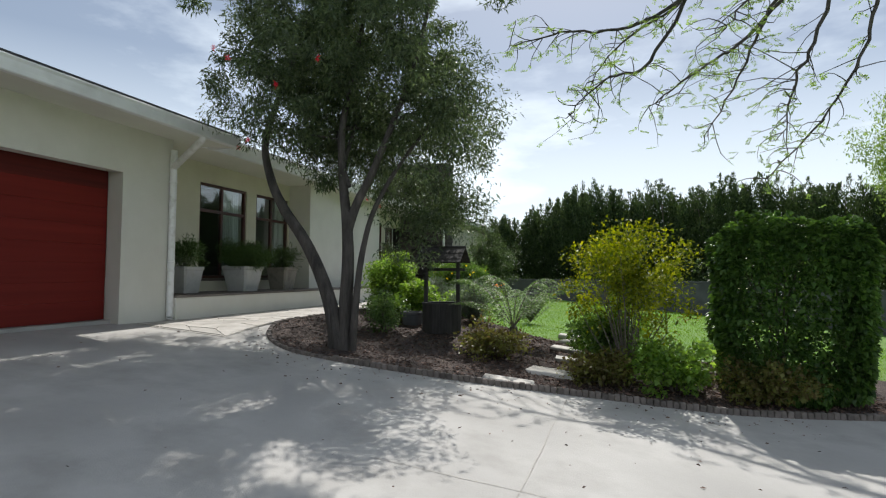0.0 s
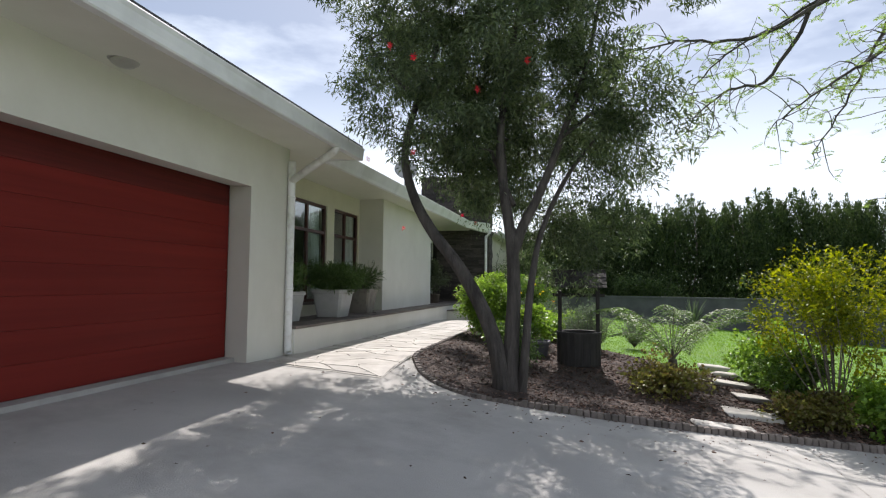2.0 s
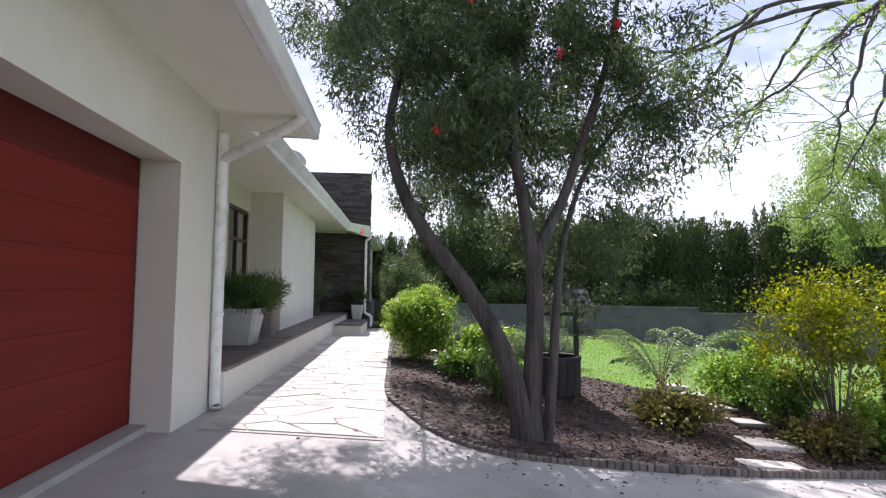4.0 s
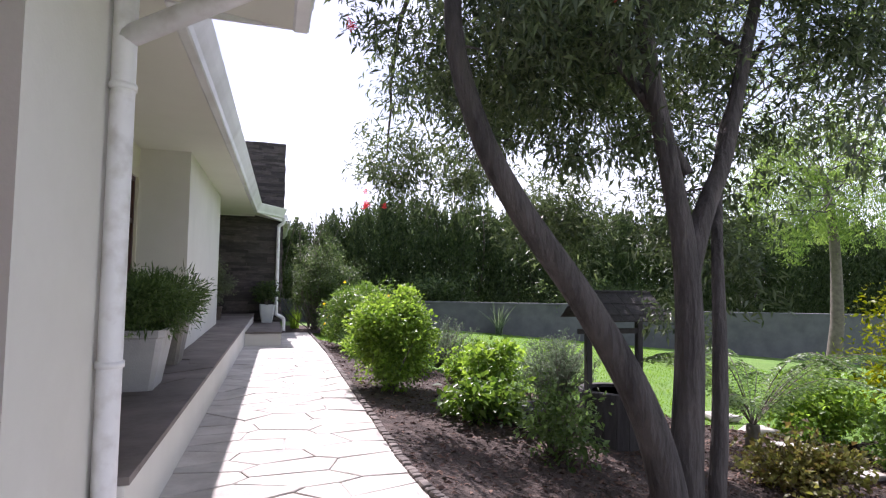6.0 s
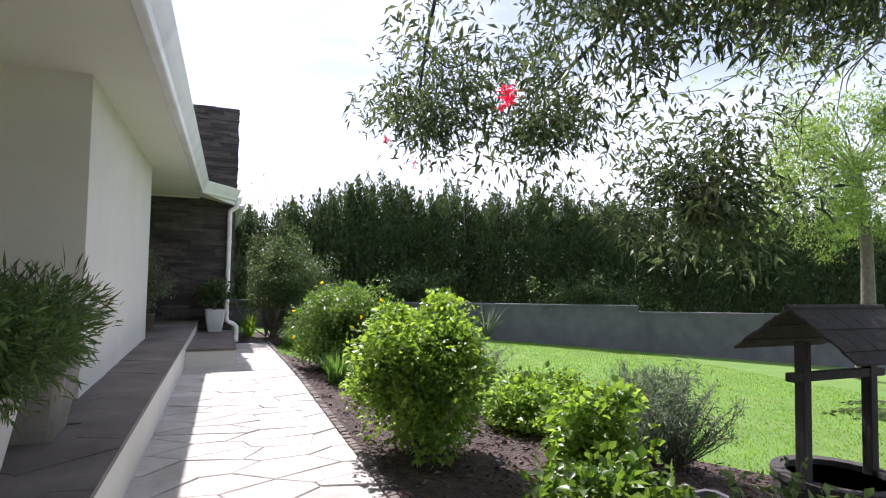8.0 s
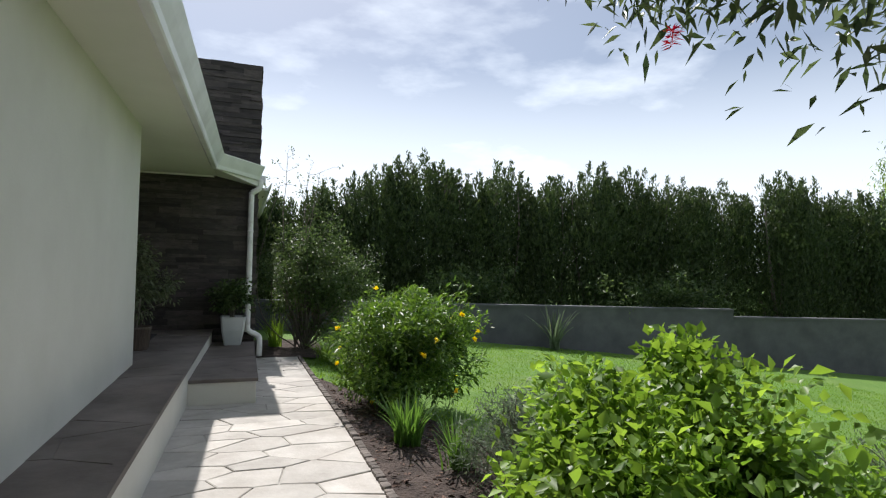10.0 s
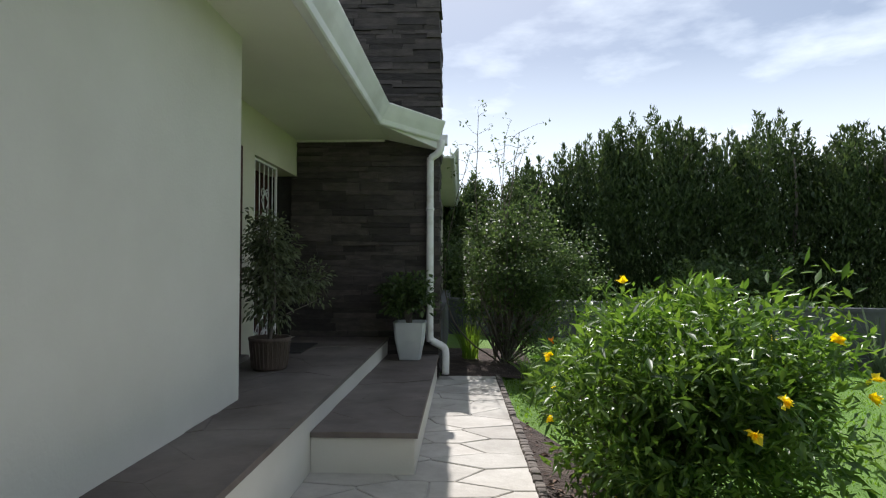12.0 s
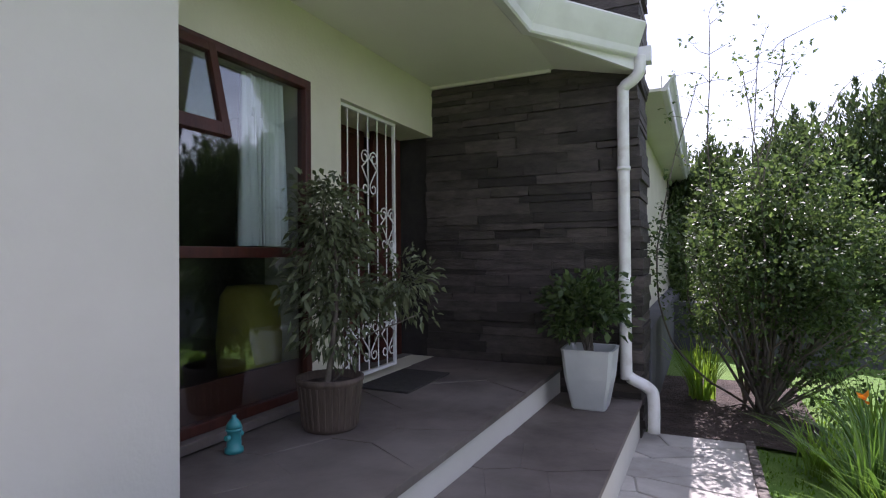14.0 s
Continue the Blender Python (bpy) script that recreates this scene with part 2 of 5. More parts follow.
L_FEATHER = leafy("feathery_leaf", (0.085, 0.145, 0.04), (0.21, 0.31, 0.088), 0.5, 0.5)
L_MIXED = leafy("reddish_groundcover_leaf", (0.10, 0.075, 0.03), (0.17, 0.19, 0.05), 0.35, 0.45)
L_FICUS = leafy("grey_green_ficus_leaf", (0.075, 0.095, 0.05), (0.17, 0.20, 0.11), 0.25, 0.4)

# ---- building tools ----
BASE = {}


def thing(name, at, label, category, group="", kind=""):
    ob = new(name)
    ob.location = at
    ob.empty_display_size = 0.1
    BASE[ob] = Vector(at)
    return tagged(ob, label, category, group, kind)


def link(name, mesh, material, parent=None, label="", smooth=False):
    """Links a mesh made in world metres; under a parent its points are taken from the parent's base."""
    ob = new(name, mesh)
    if material:
        mesh.materials.append(material)
    if smooth:
        mesh.polygons.foreach_set("use_smooth", [True] * len(mesh.polygons))
    origin = BASE.get(parent, Vector())
    if parent:
        mesh.transform(Matrix.Translation(-origin))
        ob.parent = parent
    BASE[ob] = origin
    return tagged(ob, label)


def part(name, bm, material, parent, label="", smooth=False):
    me = bpy.data.meshes.new(name)
    bm.to_mesh(me)
    bm.free()
    return link(name, me, material, parent, label, smooth)


def structure(name, bm, material, label, category, smooth=False):
    me = bpy.data.meshes.new(name)
    bm.to_mesh(me)
    bm.free()
    return tagged(link(name, me, material, None, "", smooth), label, category, "", "structure")


def box(bm, x0, x1, y0, y1, z0, z1, bevel=0.0):
    c = bmesh.ops.create_cube(bm, size=1.0, matrix=Matrix.Translation(((x0 + x1) / 2, (y0 + y1) / 2, (z0 + z1) / 2)) @ Matrix.Diagonal((abs(x1 - x0), abs(y1 - y0), abs(z1 - z0), 1)))
    if bevel:
        es = {e for v in c["verts"] for e in v.link_edges}
        bmesh.ops.bevel(bm, geom=list(es), offset=bevel, segments=2, affect="EDGES", profile=0.6)
    return bm


def boxes(*rows, bevel=0.0):
    bm = bmesh.new()
    for r in rows:
        box(bm, *r, bevel=bevel)
    return bm


def tube(bm, pts, radii, sides=10, cap=True):
    """A round limb or pipe through points, with a radius at each."""
    pts = [Vector(p) for p in pts]
    if not isinstance(radii, (list, tuple)):
        radii = [radii] * len(pts)
    side, rings = None, []
    for i, p in enumerate(pts):
        ahead = (pts[min(i + 1, len(pts) - 1)] - pts[max(i - 1, 0)]).normalized()
        if side is None:
            side = ahead.orthogonal().normalized()
        side = (side - ahead * side.dot(ahead)).normalized()
        up = ahead.cross(side)
        rings.append([bm.verts.new(p + (side * math.cos(a) + up * math.sin(a)) * radii[i]) for a in (math.tau * k / sides for k in range(sides))])
    for r0, r1 in zip(rings, rings[1:]):
        for k in range(sides):
            bm.faces.new((r0[k], r0[(k + 1) % sides], r1[(k + 1) % sides], r1[k]))
    if cap:
        bm.faces.new(rings[0][::-1])
        bm.faces.new(rings[-1])
    return bm


def lathe(bm, at, profile, sides=28, square=0.0):
    """A turned body from (radius, height) rows; square: how far its plan goes from round to square."""
    rings = []
    for r, z in profile:
        ring = []
        for k in range(sides):
            a = math.tau * (k + 0.5) / sides
            c, s = math.cos(a), math.sin(a)
            q = 1 / max(abs(c), abs(s))
            f = 1 + (min(q, 1.36) - 1) * square
            ring.append(bm.verts.new((at[0] + r * f * c, at[1] + r * f * s, at[2] + z)))
        rings.append(ring)
    for r0, r1 in zip(rings, rings[1:]):
        for k in range(sides):
            bm.faces.new((r0[k], r0[(k + 1) % sides], r1[(k + 1) % sides], r1[k]))
    bm.faces.new(rings[0][::-1])
    bm.faces.new(rings[-1])
    return bm


def smooth_line(pts, per=6):
    """A soft curve through points."""
    pts = [Vector(p) for p in pts]
    out = []
    for i in range(len(pts) - 1):
        p0, p1, p2, p3 = pts[max(i - 1, 0)], pts[i], pts[i + 1], pts[min(i + 2, len(pts) - 1)]
        for k in range(per):
            t = k / per
            out.append(0.5 * ((2 * p1) + (p2 - p0) * t + (2 * p0 - 5 * p1 + 4 * p2 - p3) * t * t + (3 * p1 - p0 - 3 * p2 + p3) * t ** 3))
    return out + [pts[-1]]


def leaf_mesh(name, pts, ways, length, width, rng, fold=0.25, droop=0.0, spread=0.35):
    """Folded leaves: one at each point, growing along its way."""
    n = len(pts)
    ways = ways / (np.linalg.norm(ways, axis=1, keepdims=True) + 1e-9)
    ref = rng.normal(size=(n, 3)) * 0.6 + (0, 0, 1)
    side = np.cross(ways, ref)
    side /= np.linalg.norm(side, axis=1, keepdims=True) + 1e-9
    up = np.cross(side, ways)
    s = np.exp(np.clip(rng.normal(size=(n, 1)), -1.6, 1.2) * spread)
    ln, wd = length * s, width * s
    tip = pts + ways * ln - np.array((0, 0, 1)) * droop * ln
    mid = pts + ways * ln * 0.45
    v = np.empty((n, 4, 3))
    v[:, 0], v[:, 2] = pts, tip
    v[:, 1] = mid + side * wd * 0.5 + up * wd * fold
    v[:, 3] = mid - side * wd * 0.5 + up * wd * fold
    me = bpy.data.meshes.new(name)
    tri = (np.arange(n)[:, None] * 4 + np.array([0, 1, 2, 0, 2, 3])).ravel()
    me.vertices.add(4 * n)
    me.vertices.foreach_set("co", v.ravel())
    me.loops.add(6 * n)
    me.loops.foreach_set("vertex_index", tri)
    me.polygons.add(2 * n)
    me.polygons.foreach_set("loop_start", np.arange(2 * n) * 3)
    me.update(calc_edges=True)
    return me


def clumps(rng, n, centre, radii, count, size, shell=0.55, floor=None, cut=None):
    """Points gathered in many small clumps over a rounded body, with their outward ways."""
    d = rng.normal(size=(count, 3))
    d /= np.linalg.norm(d, axis=1, keepdims=True)
    r = rng.random((count, 1)) ** (1 - shell * 0.9) * (0.82 + 0.36 * rng.random((count, 1)))
    c = np.array(centre) + d * r * np.array(radii)
    if floor is not None:
        c[:, 2] = np.maximum(c[:, 2], floor + rng.random(count) * 0.25)
    if cut is not None:
        c = c[cut(c)]
    k = rng.integers(0, len(c), n)
    sz = (size * (0.6 + 0.8 * rng.random(len(c))))[k][:, None]
    off = rng.normal(size=(n, 3))
    off *= np.minimum(1, 1.9 / (np.linalg.norm(off, axis=1, keepdims=True) + 1e-9)) * sz * (1, 1, 0.8)
    p = c[k] + off
    way = (p - np.array(centre)) / np.array(radii)
    way = way / (np.linalg.norm(way, axis=1, keepdims=True) + 1e-9) + rng.normal(size=(n, 3)) * 0.7 + off / (sz + 1e-9) * 0.3
    return p, way, c


def stems(bm, root, tips, rng, r0=0.02, sides=5, wobble=0.08):
    """Thin bowed stems from a root to some of the clumps."""
    root = Vector(root)
    for t in tips:
        t = Vector(t)
        mid = root.lerp(t, 0.5) + Vector(rng.normal(size=3)) * wobble * (t - root).length
        mid.z += 0.06 * (t - root).length
        tube(bm, [root + Vector((rng.normal() * r0 * 2, rng.normal() * r0 * 2, 0)), root.lerp(mid, 0.55), mid, mid.lerp(t, 0.6), t], [r0, r0 * 0.8, r0 * 0.6, r0 * 0.4, r0 * 0.18], sides, False)
    return bm


def smooth01(a, b, v):
    t = np.clip((np.asarray(v, float) - a) / (b - a), 0, 1)
    return t * t * (3 - 2 * t)


def gz(x, y):
    """Height of the ground: the drive falls away from the garage, the garden less."""
    x, y = np.asarray(x, float), np.asarray(y, float)
    drive = -0.03 - 0.108 * (np.clip(x, -6.1, 2.0) + 6.1) - 0.05 * (np.clip(x, 2.0, 14.0) - 2.0)
    lawn = -0.06 - 0.070 * (np.clip(x, -4.4, 14) + 4.4) - 0.028 * np.clip(y - 14, 0, 5) * (x < -3)
    w = smooth01(5.8, 9.5, y)
    near = smooth01(5.0, 7.0, y) * (1 - smooth01(-4.4, -3.2, x))
    w = np.maximum(w, near)
    return drive * (1 - w) + lawn * w


EDGE_LINE = [(-4.40, 19.1), (-4.40, 14.0), (-4.41, 9.0), (-4.40, 7.3), (-4.22, 6.6), (-3.92, 6.1), (-3.4, 5.82), (-2.7, 5.75), (-1.9, 5.8), (-1.0, 5.92), (0.15, 6.15), (0.9, 6.3), (1.5, 6.4), (2.7, 6.65), (3.7, 6.95), (6.0, 7.6), (10.0, 9.0)]


def edge_y(x):
    """Where the drive ends and the flower bed begins."""
    xs = np.array([p[0] for p in EDGE_LINE[3:]])
    ys = np.array([p[1] for p in EDGE_LINE[3:]])
    return np.interp(x, xs, ys)


def sheet(name, xs, ys, zfun, material, label, category, keep=None, lift=0.0):
    """A ground sheet on a grid."""
    gx, gy = np.meshgrid(xs, ys)
    gzv = zfun(gx, gy) + lift
    v = np.stack([gx, gy, gzv], -1).reshape(-1, 3)
    w, f = len(xs), []
    for j in range(len(ys) - 1):
        for i in range(w - 1):
            if keep is None or keep((xs[i] + xs[i + 1]) / 2, (ys[j] + ys[j + 1]) / 2):
                a = j * w + i
                f.append((a, a + 1, a + 1 + w, a + w))
    me = bpy.data.meshes.new(name)
    me.from_pydata(v.tolist(), [], f)
    me.update()
    ob = link(name, me, material, None, "", True)
    return tagged(ob, label, category, "", "structure")

# ---- ground ----
fine_x = np.arange(-8.0, 14.01, 0.25)
fine_y = np.arange(-8.0, 30.01, 0.25)
far = np.array([900, 400, 150, 60, 30])
sheet("ground", np.concatenate([-8 - far, fine_x, 14 + far[::-1]]), np.concatenate([-8 - far, fine_y, 30 + far[::-1]]), gz, TURF, "mown green lawn falling gently away from the house", "lawn", lift=-0.02)

# concrete drive, up to the curved edge of the bed
def strip_mesh(name, xs, y0, y1, rows, lift, material, label, category):
    v, f = [], []
    for x in xs:
        a, b = float(y0(x)), float(y1(x))
        for k in range(rows + 1):
            y = a + (b - a) * k / rows
            v.append((x, y, float(gz(x, y)) + lift))
    for i in range(len(xs) - 1):
        for k in range(rows):
            a = i * (rows + 1) + k
            f.append((a, a + rows + 1, a + rows + 2, a + 1))
    me = bpy.data.meshes.new(name)
    me.from_pydata(v, [], f)
    me.update()
    return tagged(link(name, me, material, None, "", True), label, category, "", "structure")


def drive_end(x):
    return 6.57 if x < -4.42 else float(edge_y(max(x, -4.40)))


strip_mesh("driveway", [-7.2, -6.6] + list(np.arange(-6.1, -4.45, 0.2)) + list(np.arange(-4.43, -3.4, 0.06)) + list(np.arange(-3.3, 10.01, 0.2)), lambda x: -8.0, drive_end, 60, 0.012, CONCRETE, "pale weathered concrete driveway with fine joints, dappled by tree shade", "driveway")
# saw-cut joints in the concrete
def joint(ax, ay, bx, by):
    bm = bmesh.new()
    n = 40
    d = Vector((bx - ax, by - ay, 0)).normalized()
    s = Vector((-d.y, d.x, 0)) * 0.0035
    prev = None
    for i in range(n + 1):
        x, y = ax + (bx - ax) * i / n, ay + (by - ay) * i / n
        wob = 0.012 * noise.noise(Vector((x * 2, y * 2, 3)))
        z = float(gz(x, y)) + 0.0165
        cur = [bm.verts.new((x + s.x + wob, y + s.y + wob, z)), bm.verts.new((x - s.x + wob, y - s.y + wob, z))]
        if prev:
            bm.faces.new((prev[0], prev[1], cur[1], cur[0]))
        prev = cur
    structure("driveway_joint", bm, GROUT, "thin dark joint line in the concrete driveway", "joint")


joint(0.22, 6.1, 0.02, -3.0)
joint(-0.95, 2.98, 4.0, 3.05)
joint(-3.3, 5.6, -3.38, 4.2)

# mulched bed between drive, path and lawn
def bed_far(x):
    return np.interp(x, [-4.4, -3.6, -2.6, -1.6, -0.6, 0.6, 1.5, 4.5, 7, 10], [17.0, 14.8, 11.0, 10.2, 9.0, 8.3, 8.5, 8.6, 9.2, 10.5])


def bed_near(x):
    return float(edge_y(x)) if x > -4.395 else 7.2


strip_mesh("flower_bed", np.arange(-4.40, 10.01, 0.1), lambda x: bed_near(x) + 0.02, lambda x: float(bed_far(x)), 50, 0.03, SOIL, "dark mulched soil of the flower bed", "soil")

# ---- house ----
WALLX, GARX, BLOCKX = -7.03, -6.15, -6.44
EAVE = 2.94
# garage front: opening from y -0.1 to 5.685, lintel at 2.24
garage_bm = boxes((GARX - 0.36, GARX, 5.69, 6.56, -0.3, EAVE), (GARX - 0.36, GARX, -0.1, 5.69, 2.245, EAVE), (GARX - 0.36, GARX, -8, -0.1, -0.3, EAVE))
for v in garage_bm.verts:
    # the reveal is splayed a little towards the drive
    if v.co.x > GARX - 0.01:
        if abs(v.co.y - 5.69) < 0.01:
            v.co.y = 5.61
        if abs(v.co.z - 2.245) < 0.01:
            v.co.z = 2.21
structure("wall_garage", garage_bm, WHITE, "cream-white plastered garage wall beside the red door", "wall")
structure("wall_garage_end", boxes((-12, GARX - 0.361, 6.30, 6.56, -0.3, EAVE)), WHITE, "plain plastered end wall of the garage", "wall")
structure("wall_garage_back", boxes((-12.2, -12, -8, 6.56, -0.3, EAVE)), WHITE, "plain plastered back wall of the garage", "wall")
structure("wall_garage_far", boxes((-12, GARX - 0.361, -8, -7.8, -0.3, EAVE)), WHITE, "plain plastered far wall of the garage", "wall")
structure("garage_floor", boxes((-12, GARX - 0.2, -7.8, 6.3, -0.3, 0.03)), CONCRETE, "plain concrete garage floor", "floor")
# main wall with two windows, a tall window and the door opening
def wall_with_openings(x0, x1, y0, y1, z0, z1, holes):
    out, ys = [], y0
    for a, b, lo, hi in sorted(holes):
        out.append((x0, x1, ys, a, z0, z1))
        if lo > z0:
            out.append((x0, x1, a, b, z0, lo))
        if hi < z1:
            out.append((x0, x1, a, b, hi, z1))
        ys = b
    out.append((x0, x1, ys, y1, z0, z1))
    return [r for r in out if r[3] - r[2] > 1e-3]


structure("wall_main", boxes(*wall_with_openings(WALLX - 0.25, WALLX, 6.56, 11.37, -0.2, EAVE, [(8.22, 9.68, 0.62, 2.53), (10.02, 11.32, 0.62, 2.53)])), CREAM, "pale cream plastered wall under the eaves", "wall")
structure("wall_porch", boxes(*wall_with_openings(WALLX - 0.25, WALLX, 15.61, 18.93, -0.2, EAVE, [(15.75, 17.10, 0.42, 2.455), (17.45, 18.93, 0.36, 2.44)])), CREAM, "cream plastered porch wall with tall window and door", "wall")
structure("wall_block", boxes((-9.0, BLOCKX, 11.37, 15.61, -0.2, EAVE)), WHITE, "plain cream-white plastered wall projecting beside the path", "wall")
# rooms closed in; the wall at y 18.93 is added to stop light leaking in
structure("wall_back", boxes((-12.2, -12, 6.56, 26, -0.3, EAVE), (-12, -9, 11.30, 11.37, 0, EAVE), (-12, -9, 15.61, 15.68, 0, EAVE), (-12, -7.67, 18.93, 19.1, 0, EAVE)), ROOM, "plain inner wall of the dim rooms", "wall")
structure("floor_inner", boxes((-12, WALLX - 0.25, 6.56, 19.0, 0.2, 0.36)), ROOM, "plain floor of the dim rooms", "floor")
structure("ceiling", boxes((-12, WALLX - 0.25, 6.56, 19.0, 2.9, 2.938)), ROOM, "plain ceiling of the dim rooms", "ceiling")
# further wing beyond the chimney
structure("wall_wing", boxes((-12, -5.35, 19.62, 27, -0.4, 2.85)), CREAM, "cream plastered wall of the further wing", "wall")
structure("wing_plinth", boxes((-5.349, -5.15, 19.62, 27, -0.4, 0.62), bevel=0.01), RETAIN, "grey plastered plinth along the further wing", "plinth")

# veranda slab and step, slate on top with pale painted fronts
def front_x(y):
    """The veranda's front edge, which runs slightly out along the path."""
    return -5.995 + 0.0145 * (np.clip(y, 6.0, 19.0) - 7.5)


def skewed(bm, x):
    for v in bm.verts:
        if v.co.x > x:
            v.co.x += float(front_x(v.co.y)) + 5.90
    return bm


def step_z(y):
    """The step falls a little towards the chimney."""
    return 0.205 - 0.0185 * (y - 15.43)


structure("veranda", skewed(boxes((-7.03, -5.90, 6.56, 18.93, -0.25, 0.325), bevel=0.012), -6.3), WHITE, "pale plastered front of the raised veranda", "plinth")
step_bm = boxes((-5.90, -5.19, 15.42, 18.93, -0.3, 0.125), bevel=0.012)
for v in step_bm.verts:
    if v.co.z > 0:
        v.co.z += step_z(v.co.y) - 0.036 - 0.125
    if v.co.x < -5.6:
        v.co.x = max(v.co.x, float(front_x(v.co.y)) + 0.002)
structure("veranda_step", step_bm, WHITE, "pale plastered front of the veranda step", "step")

# soffits, roofs
bm = bmesh.new()
sec = [(GARX + 0.001, 2.905), (-5.31, 2.815), (-5.31, 2.84), (GARX + 0.001, 2.93)]
ends = [[bm.verts.new((x, y, z)) for x, z in sec] for y in (-8.0, 7.02)]
bm.faces.new(ends[0]), bm.faces.new(ends[1][::-1])
for i in range(4):
    bm.faces.new((ends[0][i], ends[0][(i + 1) % 4], ends[1][(i + 1) % 4], ends[1][i]))
bmesh.ops.recalc_face_normals(bm, faces=bm.faces)
structure("soffit_garage", bm, SOFFIT, "painted cream soffit under the garage eaves", "soffit")
bm = bmesh.new()
lo, hi = EAVE - 0.028, EAVE + 0.004
pl = [(-7.03, 6.56), (-6.01, 7.03), (-5.85, 18.04), (-5.85, 18.926), (-7.03, 18.926)]
pl[1:1] = [(-6.15, 6.565), (-6.15, 7.03)]
bot, top = [bm.verts.new((x, y, lo)) for x, y in pl], [bm.verts.new((x, y, hi)) for x, y in pl]
bm.faces.new(bot[::-1]), bm.faces.new(top)
for i in range(len(pl)):
    j = (i + 1) % len(pl)
    bm.faces.new((bot[i], bot[j], top[j], top[i]))
bmesh.ops.recalc_face_normals(bm, faces=bm.faces)
structure("soffit_house", bm, SOFFIT, "painted cream soffit under the veranda eaves", "soffit")
bm = bmesh.new()
tri = [(-5.85, 18.04, 2.912), (-5.20, 18.82, 2.775), (-5.18, 18.926, 2.765), (-5.85, 18.926, 2.912)]
bot, top = [bm.verts.new(p) for p in tri], [bm.verts.new((x, y, z + 0.025)) for x, y, z in tri]
bm.faces.new(bot), bm.faces.new(top)
for i in range(4):
    bm.faces.new((bot[i], bot[(i + 1) % 4], top[(i + 1) % 4], top[i]))
bmesh.ops.recalc_face_normals(bm, faces=bm.faces)
structure("soffit_corner", bm, SOFFIT, "sloping corner of the veranda soffit", "soffit")
bm = bmesh.new()
a = [bm.verts.new(p) for p in ((-5.86, 18.035, 2.905), (-5.195, 18.825, 2.77), (-5.195, 18.825, 2.875), (-5.86, 18.035, 2.915))]
b = [bm.verts.new((v.co.x + 0.016, v.co.y - 0.013, v.co.z)) for v in a]
bm.faces.new(a), bm.faces.new(b[::-1])
for i in range(4):
    bm.faces.new((a[i], a[(i + 1) % 4], b[(i + 1) % 4], b[i]))
bmesh.ops.recalc_face_normals(bm, faces=bm.faces)
structure("fascia_bend", bm, GUTTER, "white fascia board under the bent gutter", "fascia")
structure("trim_soffit", boxes((-7.03, -5.88, 18.895, 18.925, 2.885, 2.911)), SOFFIT, "pale cover strip between soffit and stone wall", "trim")
structure("soffit_wing", boxes((-5.349, -5.04, 19.62, 27, 2.80, 2.83)), SOFFIT, "painted soffit under the further wing's eaves", "soffit")


def roof_slab(name, outline, z_eave, slope, x_eave, label):
    bm = bmesh.new()
    for dz in (0.0, 0.05):
        vs = [bm.verts.new((x, y, z_eave + dz + slope * (x_eave - x))) for x, y in outline]
        bm.faces.new(vs if dz else vs[::-1])
    bm.verts.ensure_lookup_table()
    n = len(outline)
    for i in range(n):
        j = (i + 1) % n
        bm.faces.new((bm.verts[i], bm.verts[j], bm.verts[n + j], bm.verts[n + i]))
    bmesh.ops.recalc_face_normals(bm, faces=bm.faces)
    return structure(name, bm, ROOFING, label, "roof")


roof_slab("roof_garage", [(-5.22, -8.3), (-5.22, 7.04), (-12.3, 7.04), (-12.3, -8.3)], 2.975, 0.16, -5.22, "dark low-pitched roof sheets over the garage")
roof_slab("roof_house", [(-5.95, 7.045), (-5.79, 18.08), (-5.16, 18.86), (-5.16, 18.928), (-12.3, 18.928), (-12.3, 7.045)], 3.105, 0.13, -5.82, "dark low-pitched roof sheets over the house")
roof_slab("roof_wing", [(-4.95, 20.4), (-4.95, 27), (-12.3, 27), (-12.3, 20.4)], 2.90, 0.03, -4.95, "dark roof sheets over the further wing")


